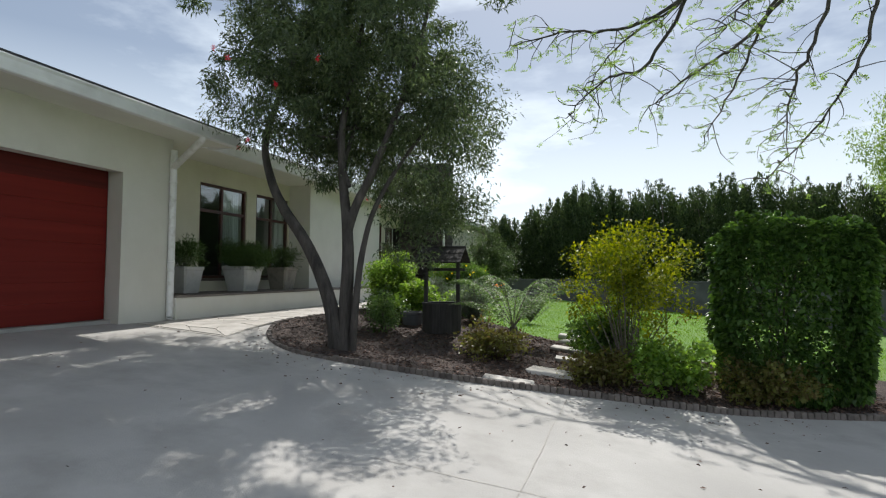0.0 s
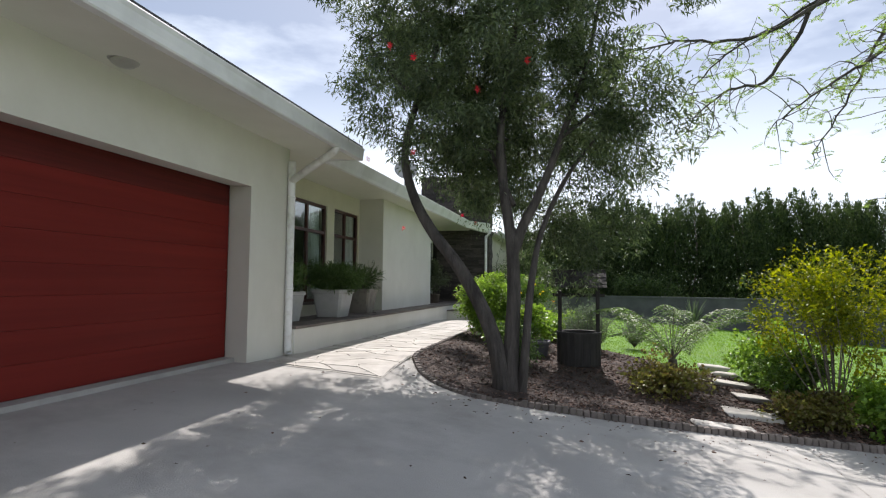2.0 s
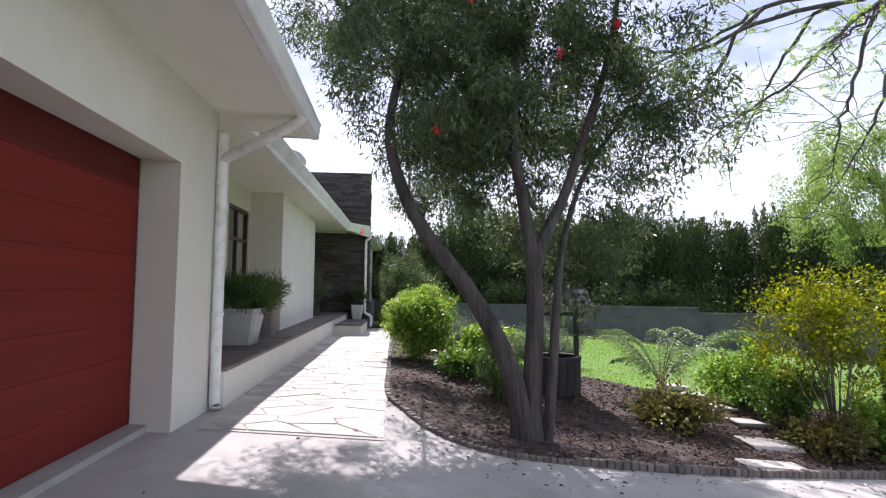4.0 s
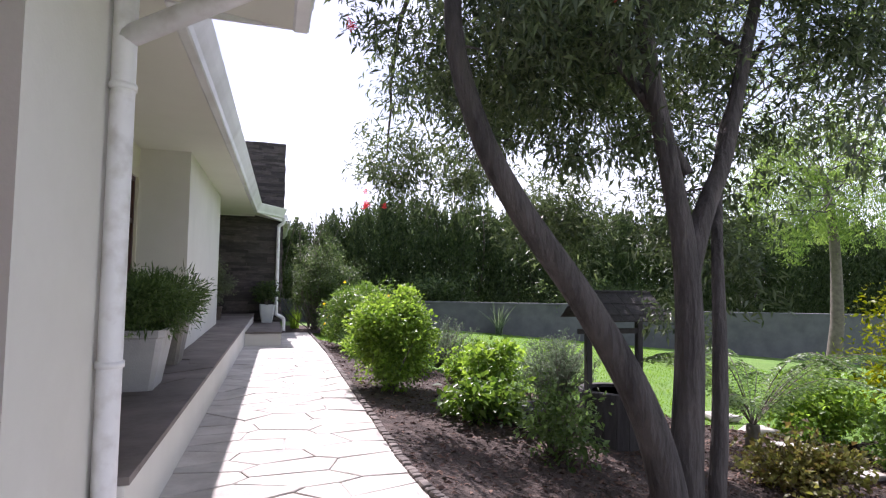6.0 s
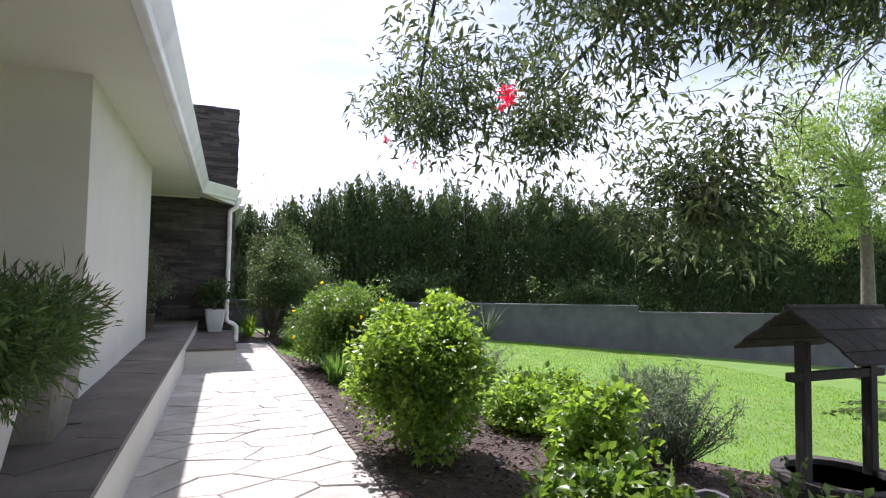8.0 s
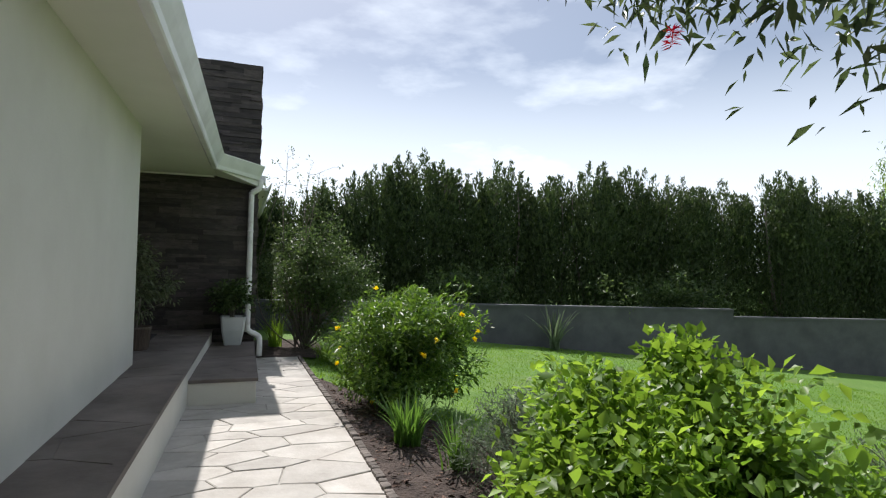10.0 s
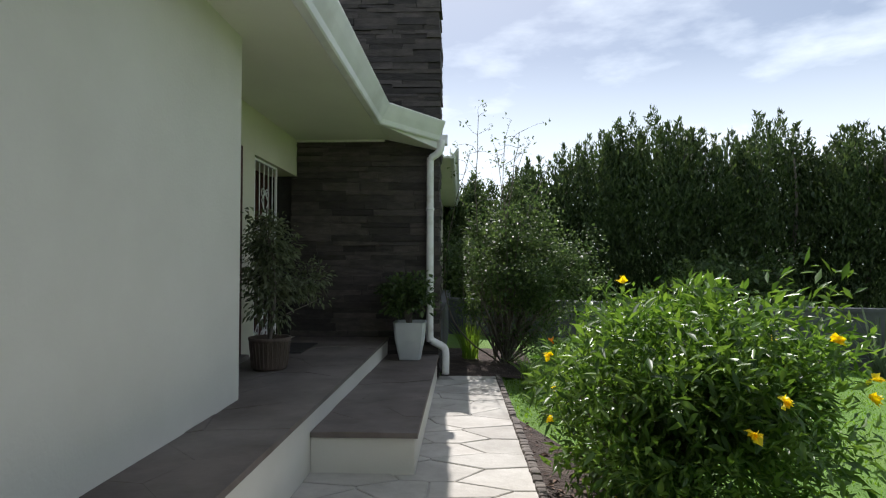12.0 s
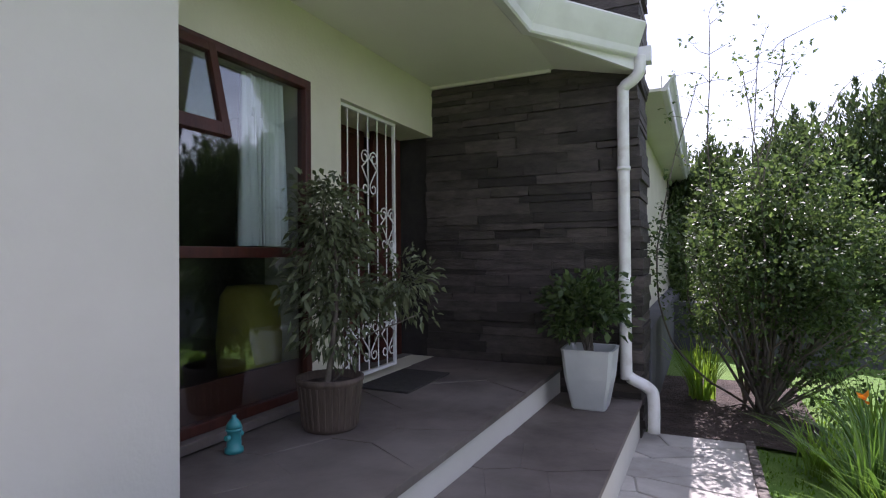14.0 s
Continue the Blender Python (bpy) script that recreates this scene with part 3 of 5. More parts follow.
def gutter(name, pts, z0, z1, label, deep=0.11, drops=None, flare=0.05):
    """A gutter with an outward-leaning front and a rolled lip along a line; its back is to the left of the walk."""
    bm = bmesh.new()
    prof = [(0.0, z0 + 0.01), (0.015, z0), (deep - flare - 0.012, z0), (deep - flare, z0 + 0.012), (deep - flare * 0.85, z0 + 0.06), (deep - flare * 0.35, (z0 + z1) / 2 + 0.02), (deep - 0.004, z1 - 0.045), (deep + 0.004, z1 - 0.03), (deep + 0.012, z1 - 0.012), (deep + 0.008, z1), (deep - 0.006, z1 - 0.002), (deep - flare * 0.5 - 0.01, (z0 + z1) / 2 + 0.03), (0.012, z0 + 0.03), (0.008, z1 - 0.01), (0.0, z1 - 0.01)]
    P = [Vector((x, y, 0)) for x, y in pts]
    rings = []
    drop = drops or [0] * len(pts)
    for i, p in enumerate(P):
        a = (P[i] - P[i - 1]).normalized() if i else (P[1] - P[0]).normalized()
        b = (P[i + 1] - P[i]).normalized() if i + 1 < len(P) else a
        m = (a + b).normalized()
        out = Vector((m.y, -m.x, 0)) / max(m.dot(a), 0.4)
        rings.append([bm.verts.new(p + out * o + Vector((0, 0, z - drop[i]))) for o, z in prof])
    for r0, r1 in zip(rings, rings[1:]):
        for k in range(len(prof)):
            j = (k + 1) % len(prof)
            bm.faces.new((r0[k], r0[j], r1[j], r1[k]))
    bm.faces.new(rings[0]), bm.faces.new(rings[-1][::-1])
    bmesh.ops.recalc_face_normals(bm, faces=bm.faces)
    return structure(name, bm, GUTTER, label, "gutter")


gutter("gutter_garage", [(-5.31, -8.2), (-5.31, 7.04)], 2.81, 2.985, "white box gutter along the garage eaves", flare=0.012)
gutter("gutter_house", [(-6.03, 7.05), (-5.87, 18.02), (-5.215, 18.80)], 2.888, 3.125, "white box gutter along the veranda eaves, bent at its end", deep=0.165, drops=(0, 0, 0.03), flare=0.085)
gutter("gutter_wing", [(-5.04, 19.63), (-5.04, 27)], 2.80, 2.95, "white gutter along the further wing's eaves")
structure("fascia_garage_end", boxes((-5.86, -5.31, 7.02, 7.04, 2.82, 3.06)), GUTTER, "white fascia board closing the garage eaves", "fascia")
structure("fascia_corner", boxes((-5.17, -5.06, 18.81, 18.925, 2.83, 2.95)), GUTTER, "white end block of the veranda gutter", "fascia")


def downpipe(name, pts, radius, label, brackets):
    p = thing(name, pts[-1], label, "downpipe")
    run = part("pipe", tube(bmesh.new(), smooth_line(pts, 5), radius, 14), PIPE, p, smooth=True)
    for x, y, z in brackets:
        part("bracket", tube(bmesh.new(), [(x, y, z - 0.015), (x, y, z + 0.015)], radius + 0.008, 14), PIPE, run, smooth=True)
    return p


gp = downpipe("downpipe", [(-6.085, 6.515, 2.72), (-6.085, 6.515, 2.3), (-6.085, 6.515, 1.2), (-6.085, 6.515, 0.12), (-6.065, 6.50, 0.03)], 0.053, "white downpipe slanting from the garage gutter to the wall corner", [(-6.085, 6.515, 2.2), (-6.085, 6.515, 0.9)])
part("branch_pipe", tube(bmesh.new(), [(-5.27, 6.215, 2.87), (-5.27, 6.215, 2.80), (-5.29, 6.222, 2.775), (-5.34, 6.24, 2.75), (-6.085, 6.515, 2.44)], 0.053, 14), PIPE, gp, "slanting branch pipe to the gutter", smooth=True)
downpipe("downpipe", [(-5.14, 18.82, 2.88), (-5.15, 18.82, 2.76), (-5.20, 18.83, 2.70), (-5.27, 18.84, 2.65), (-5.28, 18.85, 2.54), (-5.28, 18.85, 1.4), (-5.28, 18.85, 0.42), (-5.26, 18.86, 0.33), (-5.12, 18.88, 0.25), (-5.08, 18.88, 0.17), (-5.08, 18.88, -0.10)], 0.047, "weathered white downpipe on the dark stone wall", [(-5.28, 18.85, 2.0), (-5.28, 18.85, 1.1)])

# ---- garage door ----
gd = thing("garage_door", (-6.49, 2.8, 0.03), "red-brown painted sectional garage door, darker along its top", "garage door")
for k in range(8):
    z = 0.035 + k * 0.277
    part("panel", boxes((-6.55, -6.515, -0.1, 5.685, z, z + 0.2755), bevel=0.003), REDTOP if k == 7 else REDWOOD, gd, "darker top panel" if k == 7 else "")
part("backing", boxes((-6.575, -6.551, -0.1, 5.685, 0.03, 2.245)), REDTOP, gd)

# ---- windows ----
def window(name, x, y0, y1, z0, z1, mullions, label, transoms=(), curtain=True):
    w = tagged(thing(name, (x, (y0 + y1) / 2, z0), label, "window"), kind="structure")
    t = 0.055
    fr = part("window_frame", boxes((x - 0.10, x - 0.03, y0, y1, z1 - t, z1), (x - 0.10, x - 0.03, y0, y1, z0, z0 + t), (x - 0.10, x - 0.03, y0, y0 + t, z0 + t, z1 - t), (x - 0.10, x - 0.03, y1 - t, y1, z0 + t, z1 - t), bevel=0.006), WOOD, w)
    ys = [y0 + t] + list(mullions) + [y1 - t]
    for m in mullions:
        part("mullion", boxes((x - 0.095, x - 0.035, m - 0.03, m + 0.03, z0 + t, z1 - t), bevel=0.005), WOOD, fr)
    for zt in transoms:
        part("transom", boxes((x - 0.093, x - 0.037, y0 + t, y1 - t, zt - 0.03, zt + 0.03), bevel=0.005), WOOD, fr)
    for a, b in zip(ys, ys[1:]):
        zs = [z0 + t] + list(transoms) + [z1 - t]
        for c, d in zip(zs, zs[1:]):
            g = part("pane", boxes((x - 0.068, x - 0.064, a, b, c, d)), PANE, fr)
            g.visible_shadow = False
    part("window_sill", boxes((x - 0.10, x + 0.035, y0 - 0.04, y1 + 0.04, z0 - 0.05, z0), bevel=0.008), SLAB, w)
    return w


window("window_1", WALLX, 8.22, 9.68, 0.62, 2.53, [8.92], "tall dark brown timber window over the veranda", transoms=(1.98,))
window("window_2", WALLX, 10.02, 11.32, 0.62, 2.53, [10.66], "tall dark brown timber window over the veranda", transoms=(1.98,))
window("window_3", WALLX + 0.045, 15.75, 17.10, 0.42, 2.455, [], "tall red-brown timber window beside the front door", transoms=(1.34,))


def curtain(x, y0, y1, z0, z1, label):
    bm = bmesh.new()
    n = 60
    cols = []
    for i in range(n + 1):
        y = y0 + (y1 - y0) * i / n
        dx = 0.035 * math.sin(i * 0.9) + 0.012 * math.sin(i * 2.3)
        cols.append([bm.verts.new((x + dx * (1.25 - 0.5 * k / 8), y + (0.03 * (1 - k / 8) * math.sin(i)), z0 + (z1 - z0) * k / 8)) for k in range(9)])
    for a, b in zip(cols, cols[1:]):
        for k in range(8):
            bm.faces.new((a[k], b[k], b[k + 1], a[k + 1]))
    me = bpy.data.meshes.new("curtain")
    bm.to_mesh(me), bm.free()
    return tagged(link("curtain", me, CURTAIN, None, "", True), label, "curtain")


curtain(-7.12, 16.60, 16.92, 1.38, 2.39, "pale curtain gathered behind the porch window")
curtain(-7.18, 9.0, 9.55, 0.68, 2.48, "pale curtain gathered behind a veranda window")
curtain(-7.18, 10.95, 11.24, 0.68, 2.48, "pale curtain gathered behind a veranda window")

# ---- trees ----
def grow(bm, root, tip, r0, r1, rng, bend=0.1, sides=9, rise=0.0, steps=7):
    root, tip = Vector(root), Vector(tip)
    ln = (tip - root).length
    off = Vector(rng.normal(size=3)) * bend * ln
    pts = []
    for i in range(steps + 1):
        t = i / steps
        p = root.lerp(tip, t) + off * math.sin(math.pi * t) + Vector((0, 0, rise * ln * math.sin(math.pi * t)))
        if 0 < i < steps:
            p += Vector(rng.normal(size=3)) * bend * 0.13 * ln / max(1, steps * 0.35)
        pts.append(p)
    tube(bm, pts, [r0 + (r1 - r0) * i / steps for i in range(steps + 1)], sides, False)
    return pts


def main_tree():
    rng = np.random.default_rng(4)
    t = thing("bottlebrush_tree", (-2.95, 6.42, -0.40), "multi-stemmed bottlebrush tree with dark bark and a few red flowers", "tree")
    bm = bmesh.new()
    left = smooth_line([(-3.02, 6.42, -0.5), (-3.10, 6.42, 0.1), (-3.28, 6.44, 0.62), (-3.62, 6.5, 1.2), (-4.02, 6.52, 1.72), (-4.28, 6.55, 2.2), (-4.42, 6.6, 2.8), (-4.3, 6.8, 3.6), (-4.0, 7.0, 4.6)], 5)
    n = len(left)
    lr = [0.118 * (1 - 0.72 * i / (n - 1)) + (0.05 if i < 3 else 0) * (3 - i) / 3 for i in range(n)]
    tube(bm, left, lr, 14, False)
    right = smooth_line([(-2.93, 6.46, -0.5), (-2.93, 6.46, 0.2), (-2.90, 6.46, 0.9), (-2.93, 6.46, 1.5), (-3.02, 6.5, 2.1), (-3.10, 6.6, 2.9), (-3.0, 6.8, 4.0), (-2.8, 6.9, 5.2)], 5)
    n = len(right)
    tube(bm, right, [0.112 * (1 - 0.75 * i / (n - 1)) + (0.06 if i < 3 else 0) * (3 - i) / 3 for i in range(n)], 14, False)
    fork = smooth_line([(-2.92, 6.46, 1.35), (-2.78, 6.47, 1.75), (-2.58, 6.5, 2.15), (-2.30, 6.6, 2.9), (-2.0, 6.7, 3.8), (-1.8, 6.8, 4.8)], 5)
    n = len(fork)
    tube(bm, fork, [0.076 * (1 - 0.7 * i / (n - 1)) for i in range(n)], 12, False)
    low = smooth_line([(-2.80, 6.42, -0.45), (-2.74, 6.4, 0.3), (-2.68, 6.45, 1.0), (-2.55, 6.6, 1.7), (-2.2, 6.9, 2.5), (-1.6, 7.1, 3.3)], 5)
    n = len(low)
    tube(bm, low, [0.062 * (1 - 0.7 * i / (n - 1)) for i in range(n)], 10, False)
    spines = left[14:] + right[16:] + fork[10:] + low[16:]
    p, w, c = crown_points(rng)
    # boughs from the stems out to the clumps
    nodes = [(a, 0.03) for a in spines]
    for s, q in (((-4.3, 6.8, 3.6), (-4.1, 10.2, 2.75)), ((-3.1, 6.6, 2.9), (-3.3, 9.8, 2.7)), ((-3.02, 6.5, 2.3), (-3.5, 8.9, 3.5)), ((-2.3, 6.6, 2.9), (-1.6, 8.3, 3.5)), ((-2.9, 6.46, 2.0), (-3.7, 7.9, 2.9)), ((-4.0, 7.0, 4.6), (-5.0, 8.8, 4.9)), ((-4.3, 6.8, 3.6), (-5.1, 7.6, 5.0)), ((-3.0, 6.8, 4.0), (-3.4, 8.4, 4.6)), ((-4.0, 7.0, 4.6), (-4.9, 7.2, 6.6))):
        pts = grow(bm, s, q, 0.034, 0.010, rng, 0.09, 8, 0.10, 12)
        nodes += [(a, 0.022 - 0.001 * i) for i, a in enumerate(pts)]
    heads = [Vector(q) for q in c[:: max(1, len(c) // 330)]]
    heads.sort(key=lambda q: min((a - q).length for a in spines))
    for q in heads:
        s, r = min(nodes, key=lambda a: (a[0] - q).length + 0.8 * max(0, a[0].z - q.z))
        ln = (q - s).length
        if ln > 0.12:
            r0 = min(r * 0.8, 0.006 + 0.010 * ln)
            pts = grow(bm, s, q, r0, 0.0035, rng, 0.12, 6, 0.06, 6)
            nodes += [(a, r0 * (1 - 0.12 * i)) for i, a in enumerate(pts) if i]
    part("trunk", bm, BARK, t, smooth=True)
    top = part_mesh(t, "crown", leaf_mesh("crown", p, w, 0.068, 0.0185, rng, 0.15, 0.15), L_TREE)
    # red brush flowers, each a spike of fine threads
    for f in [(-5.0, 6.7, 2.75), (-4.0, 5.6, 2.55), (-4.75, 7.6, 1.85), (-4.35, 10.2, 2.35), (-4.1, 10.3, 2.2), (-2.6, 5.0, 3.3), (-3.8, 4.9, 3.4), (-4.1, 5.0, 3.6), (-3.1, 4.9, 3.0)]:
        m = 90
        a = rng.normal(size=(m, 3))
        a[:, 2] *= 0.25
        base = np.array(f) + np.array((0, 0, 1)) * rng.uniform(-0.03, 0.03, (m, 1))
        part_mesh(top, "flower", leaf_mesh("flower", base, a, 0.03, 0.004, rng), RED, "red bottlebrush flower")
    return t


def part_mesh(parent, name, me, material, label=""):
    return link(name, me, material, parent, label)


def crown_points(rng):
    P, W, C = [], [], []
    for centre, radii, count, n in [((-3.1, 6.6, 3.9), (1.7, 1.7, 1.7), 70, 27000), ((-2.85, 6.8, 5.3), (2.35, 2.0, 1.75), 96, 56000), ((-4.12, 6.7, 3.65), (1.08, 1.4, 1.38), 90, 16000), ((-1.8, 7.5, 3.2), (1.05, 1.6, 1.25), 80, 8500), ((-3.4, 8.9, 3.25), (1.3, 1.5, 0.85), 80, 8500), ((-2.2, 7.2, 1.7), (0.65, 0.6, 0.8), 34, 2400), ((-1.7, 7.6, 2.1), (0.65, 0.65, 0.8), 34, 2600), ((-2.3, 9.2, 1.95), (0.75, 0.6, 0.62), 50, 5200), ((-2.1, 8.6, 3.3), (0.8, 0.8, 0.55), 44, 4000), ((-2.9, 7.6, 3.3), (0.9, 0.9, 0.8), 52, 8000), ((-3.6, 7.7, 2.75), (0.7, 0.8, 0.55), 40, 4000), ((-2.5, 6.8, 6.9), (1.8, 1.7, 1.4), 54, 35000), ((-4.1, 6.4, 5.6), (1.15, 1.3, 1.2), 30, 14000), ((-5.0, 7.6, 5.0), (0.95, 1.4, 1.0), 26, 7500), ((-5.0, 8.75, 4.8), (0.9, 1.1, 0.75), 30, 7500), ((-3.4, 8.3, 4.6), (1.2, 1.0, 0.8), 34, 8000), ((-4.9, 7.2, 6.7), (1.2, 1.5, 1.1), 26, 7500), ((-1.5, 6.35, 2.95), (0.8, 0.75, 0.75), 44, 4800), ((-4.0, 10.3, 2.62), (0.5, 0.55, 0.42), 28, 2600), ((-3.2, 9.9, 2.45), (0.85, 0.6, 0.55), 40, 3000)]:
        p, w, c = clumps(rng, n, centre, radii, count, 0.135, 0.45)
        w = rng.normal(size=p.shape) + w * 0.35
        ok = ((p[:, 0] > -5.4) | (p[:, 2] > 3.7)) & (p[:, 0] > -6.1) & ~((p[:, 0] < -4.5) & (p[:, 2] < 1.72)) & ~((p[:, 0] < -4.9) & (p[:, 2] < 2.15))
        P.append(p[ok]), W.append(w[ok]), C.append(c)
    w = np.concatenate(W)
    w[:, 2] -= 0.35
    return np.concatenate(P), w, np.concatenate(C)


main_tree()


def feather_tree():
    """A fine-leaved tree whose long boughs reach in over the drive and garden."""
    rng = np.random.default_rng(11)
    root = Vector((7.6, 10.2, float(gz(7.6, 10.2)) - 0.05))
    t = thing("feathery_tree", root, "spreading tree with thin bare boughs and feathery light green leaves", "tree")
    bm = bmesh.new()
    top = root + Vector((-1.9, 0.1, 8.0))
    grow(bm, root, top, 0.22, 0.11, rng, 0.03, 12)
    P, W = [], []
    # boughs that hang in over the drive, from high in the tree
    ways = [((2.75, 10.5, 6.35), (1.12, 10.5, 5.6), (-0.2, 10.5, 5.62), (-1.3, 10.5, 5.5)), ((2.6, 10.6, 6.6), (1.42, 10.6, 4.9), (0.6, 10.6, 4.6), (-0.1, 10.6, 3.95)), ((4.5, 10.4, 6.5), (3.1, 10.4, 5.2), (2.3, 10.4, 4.6), (1.4, 10.4, 3.95)), ((4.7, 10.4, 6.5), (4.15, 10.3, 4.8), (3.75, 10.3, 4.0), (3.66, 10.3, 3.3)), ((5.3, 10.5, 6.3), (5.1, 10.6, 5.1), (4.5, 10.6, 3.75), (3.42, 10.6, 2.5)), ((3.4, 11.0, 7.0), (2.2, 11.3, 6.3), (1.0, 11.8, 5.9), (0.2, 12.1, 5.1)), ((4.6, 9.8, 7.0), (3.9, 9.4, 6.0), (3.1, 9.1, 5.4), (2.4, 8.8, 4.6)), ((5.2, 9.6, 7.2), (5.2, 8.8, 6.6), (4.9, 8.1, 6.2), (4.6, 7.6, 5.4)), ((4.4, 11.2, 7.0), (3.7, 11.6, 5.9), (3.2, 11.9, 4.9), (2.6, 12.1, 3.7))]
    for way in ways:
        pts = smooth_line([top] + [Vector(q) + Vector(rng.normal(size=3)) * 0.03 for q in way], 6)
        pts = [q + Vector(rng.normal(size=3)) * 0.022 for q in pts]
        n = len(pts)
        tube(bm, pts, [0.045 * (1 - i / (n - 1)) + 0.009 for i in range(n)], 8, False)
        for k in range(n // 4, n):
            for _ in range(2 if k > n // 2 else 1):
                d = Vector((rng.normal() * 0.5 - 0.25, rng.normal() * 0.6, rng.normal() * 0.35 - 0.22))
                tip = pts[k] + d * (0.5 + 0.5 * rng.random())
                sub = grow(bm, pts[k], tip, 0.011, 0.003, rng, 0.14, 5, 0.06, 5)
                for s in sub[3:]:
                    # one feathery leaf: a rib with small leaflets
                    rib = np.array((rng.normal() * 0.8, rng.normal() * 0.8, rng.normal() * 0.35 - 0.25))
                    rib /= np.linalg.norm(rib)
                    m = 24
                    u = np.linspace(0.12, 1, m)[:, None]
                    base = np.array(s) + rib * u * (0.15 + 0.09 * rng.random())
                    cross = np.cross(rib, (0.1, 0.2, 1))
                    sgn = np.where(np.arange(m)[:, None] % 2, 1, -1)
                    P.append(base), W.append(cross * sgn + rib * 0.5 + rng.normal(size=(m, 3)) * 0.2)
    part("trunk", bm, BARK, t, smooth=True)
    part_mesh(t, "crown", leaf_mesh("crown", np.concatenate(P), np.concatenate(W), 0.042, 0.016, rng, 0.1, 0.1, 0.25), L_FEATHER)


feather_tree()


def willowy_tree():
    """A tall soft tree beyond the lawn, its light foliage hanging in curtains."""
    rng = np.random.default_rng(14)
    at = (9.6, 15.4, float(gz(9.6, 15.4)) - 0.05)
    t = thing("willowy_tree", at, "tall soft tree with hanging light green foliage by the lawn", "tree")
    bm, P, W = bmesh.new(), [], []
    top = Vector((9.5, 15.4, 4.2))
    grow(bm, at, top, 0.2, 0.1, rng, 0.03, 10)
    for k in range(90):
        d = rng.normal(size=3)
        d /= np.linalg.norm(d)
        c = np.array((9.2, 15.4, 4.7)) + d * (2.6, 2.2, 2.0) * rng.uniform(0.5, 1.0)
        if k % 3 == 0:
            grow(bm, top, c, 0.03, 0.006, rng, 0.06, 6, 0.08)
        m = 420
        u = rng.random(m)
        fall = rng.uniform(0.6, 1.8)
        P.append(c + np.stack([rng.normal(size=m) * 0.16, rng.normal(size=m) * 0.16, -u * fall], 1))
        W.append(np.stack([rng.normal(size=m) * 0.5, rng.normal(size=m) * 0.5, -0.6 + rng.normal(size=m) * 0.4], 1))
    part("trunk", bm, TWIG, t, smooth=True)
    part_mesh(t, "crown", leaf_mesh("crown", np.concatenate(P), np.concatenate(W), 0.09, 0.026, rng, 0.15), L_FEATHER)


willowy_tree()


def hedge_tree(seed, height, width):
    rng = np.random.default_rng(seed)
    t = thing("hedge_tree", (0, 0, 0), "dense dark evergreen tree in the tall boundary hedge", "tree", "boundary hedge trees")
    bm = bmesh.new()
    for k in range(3):
        grow(bm, (rng.normal() * 0.2, rng.normal() * 0.15, -0.1), (rng.normal() * 0.4, rng.normal() * 0.3, height * 0.8), 0.07, 0.02, rng, 0.03, 7)
    part("trunk", bm, TWIG, t, smooth=True)
    P, W = [], []
    for k in range(56):
        # upright sprays, tallest in the middle
        a = rng.random() * math.tau
        r = width * (rng.random() ** 0.5)
        x, y = r * math.cos(a), r * 0.75 * math.sin(a)
        top = height * (1 - 0.16 * (r / width) ** 2) * rng.uniform(0.84, 1.03)
        m = 520
        u = rng.random(m) ** 0.8
        z = 0.1 + (top - 0.1) * u
        girth = 0.34 * np.clip((1 - u) * 3.0, 0.10, 1)
        p = np.stack([x + rng.normal(size=m) * girth, y + rng.normal(size=m) * girth, z], 1)
        w = np.stack([rng.normal(size=m) * 0.5, rng.normal(size=m) * 0.5, 0.5 + rng.random(m)], 1) + (p - (x, y, 0)) * (0.5, 0.5, 0)
        P.append(p), W.append(w)
    part_mesh(t, "crown", leaf_mesh("crown", np.concatenate(P), np.concatenate(W), 0.105, 0.036, rng, 0.2), L_HEDGE)
    return t


protos = [hedge_tree(20 + k, h, 1.25) for k, h in enumerate((4.95, 5.25, 4.7, 5.1))]
lows = [hedge_tree(24, 3.75, 1.2), hedge_tree(25, 3.55, 1.2), hedge_tree(26, 3.8, 1.2), hedge_tree(27, 4.3, 1.25)]
rng = np.random.default_rng(5)
k = 0
for x in np.arange(-7.0, 26.0, 1.35):
    y = 25.9 - 0.31 * x + rng.normal() * 0.25
    m = pose(x + rng.normal() * 0.2, y, -0.15 - 0.03 * max(x, 0), 0, 0, rng.uniform(0, 360))
    if k < 4:
        lows[k].matrix_basis = m
    elif k < 8:
        protos[k - 4].matrix_basis = m
    else:
        copy_thing(protos[rng.integers(0, 4)], m)
    k += 1


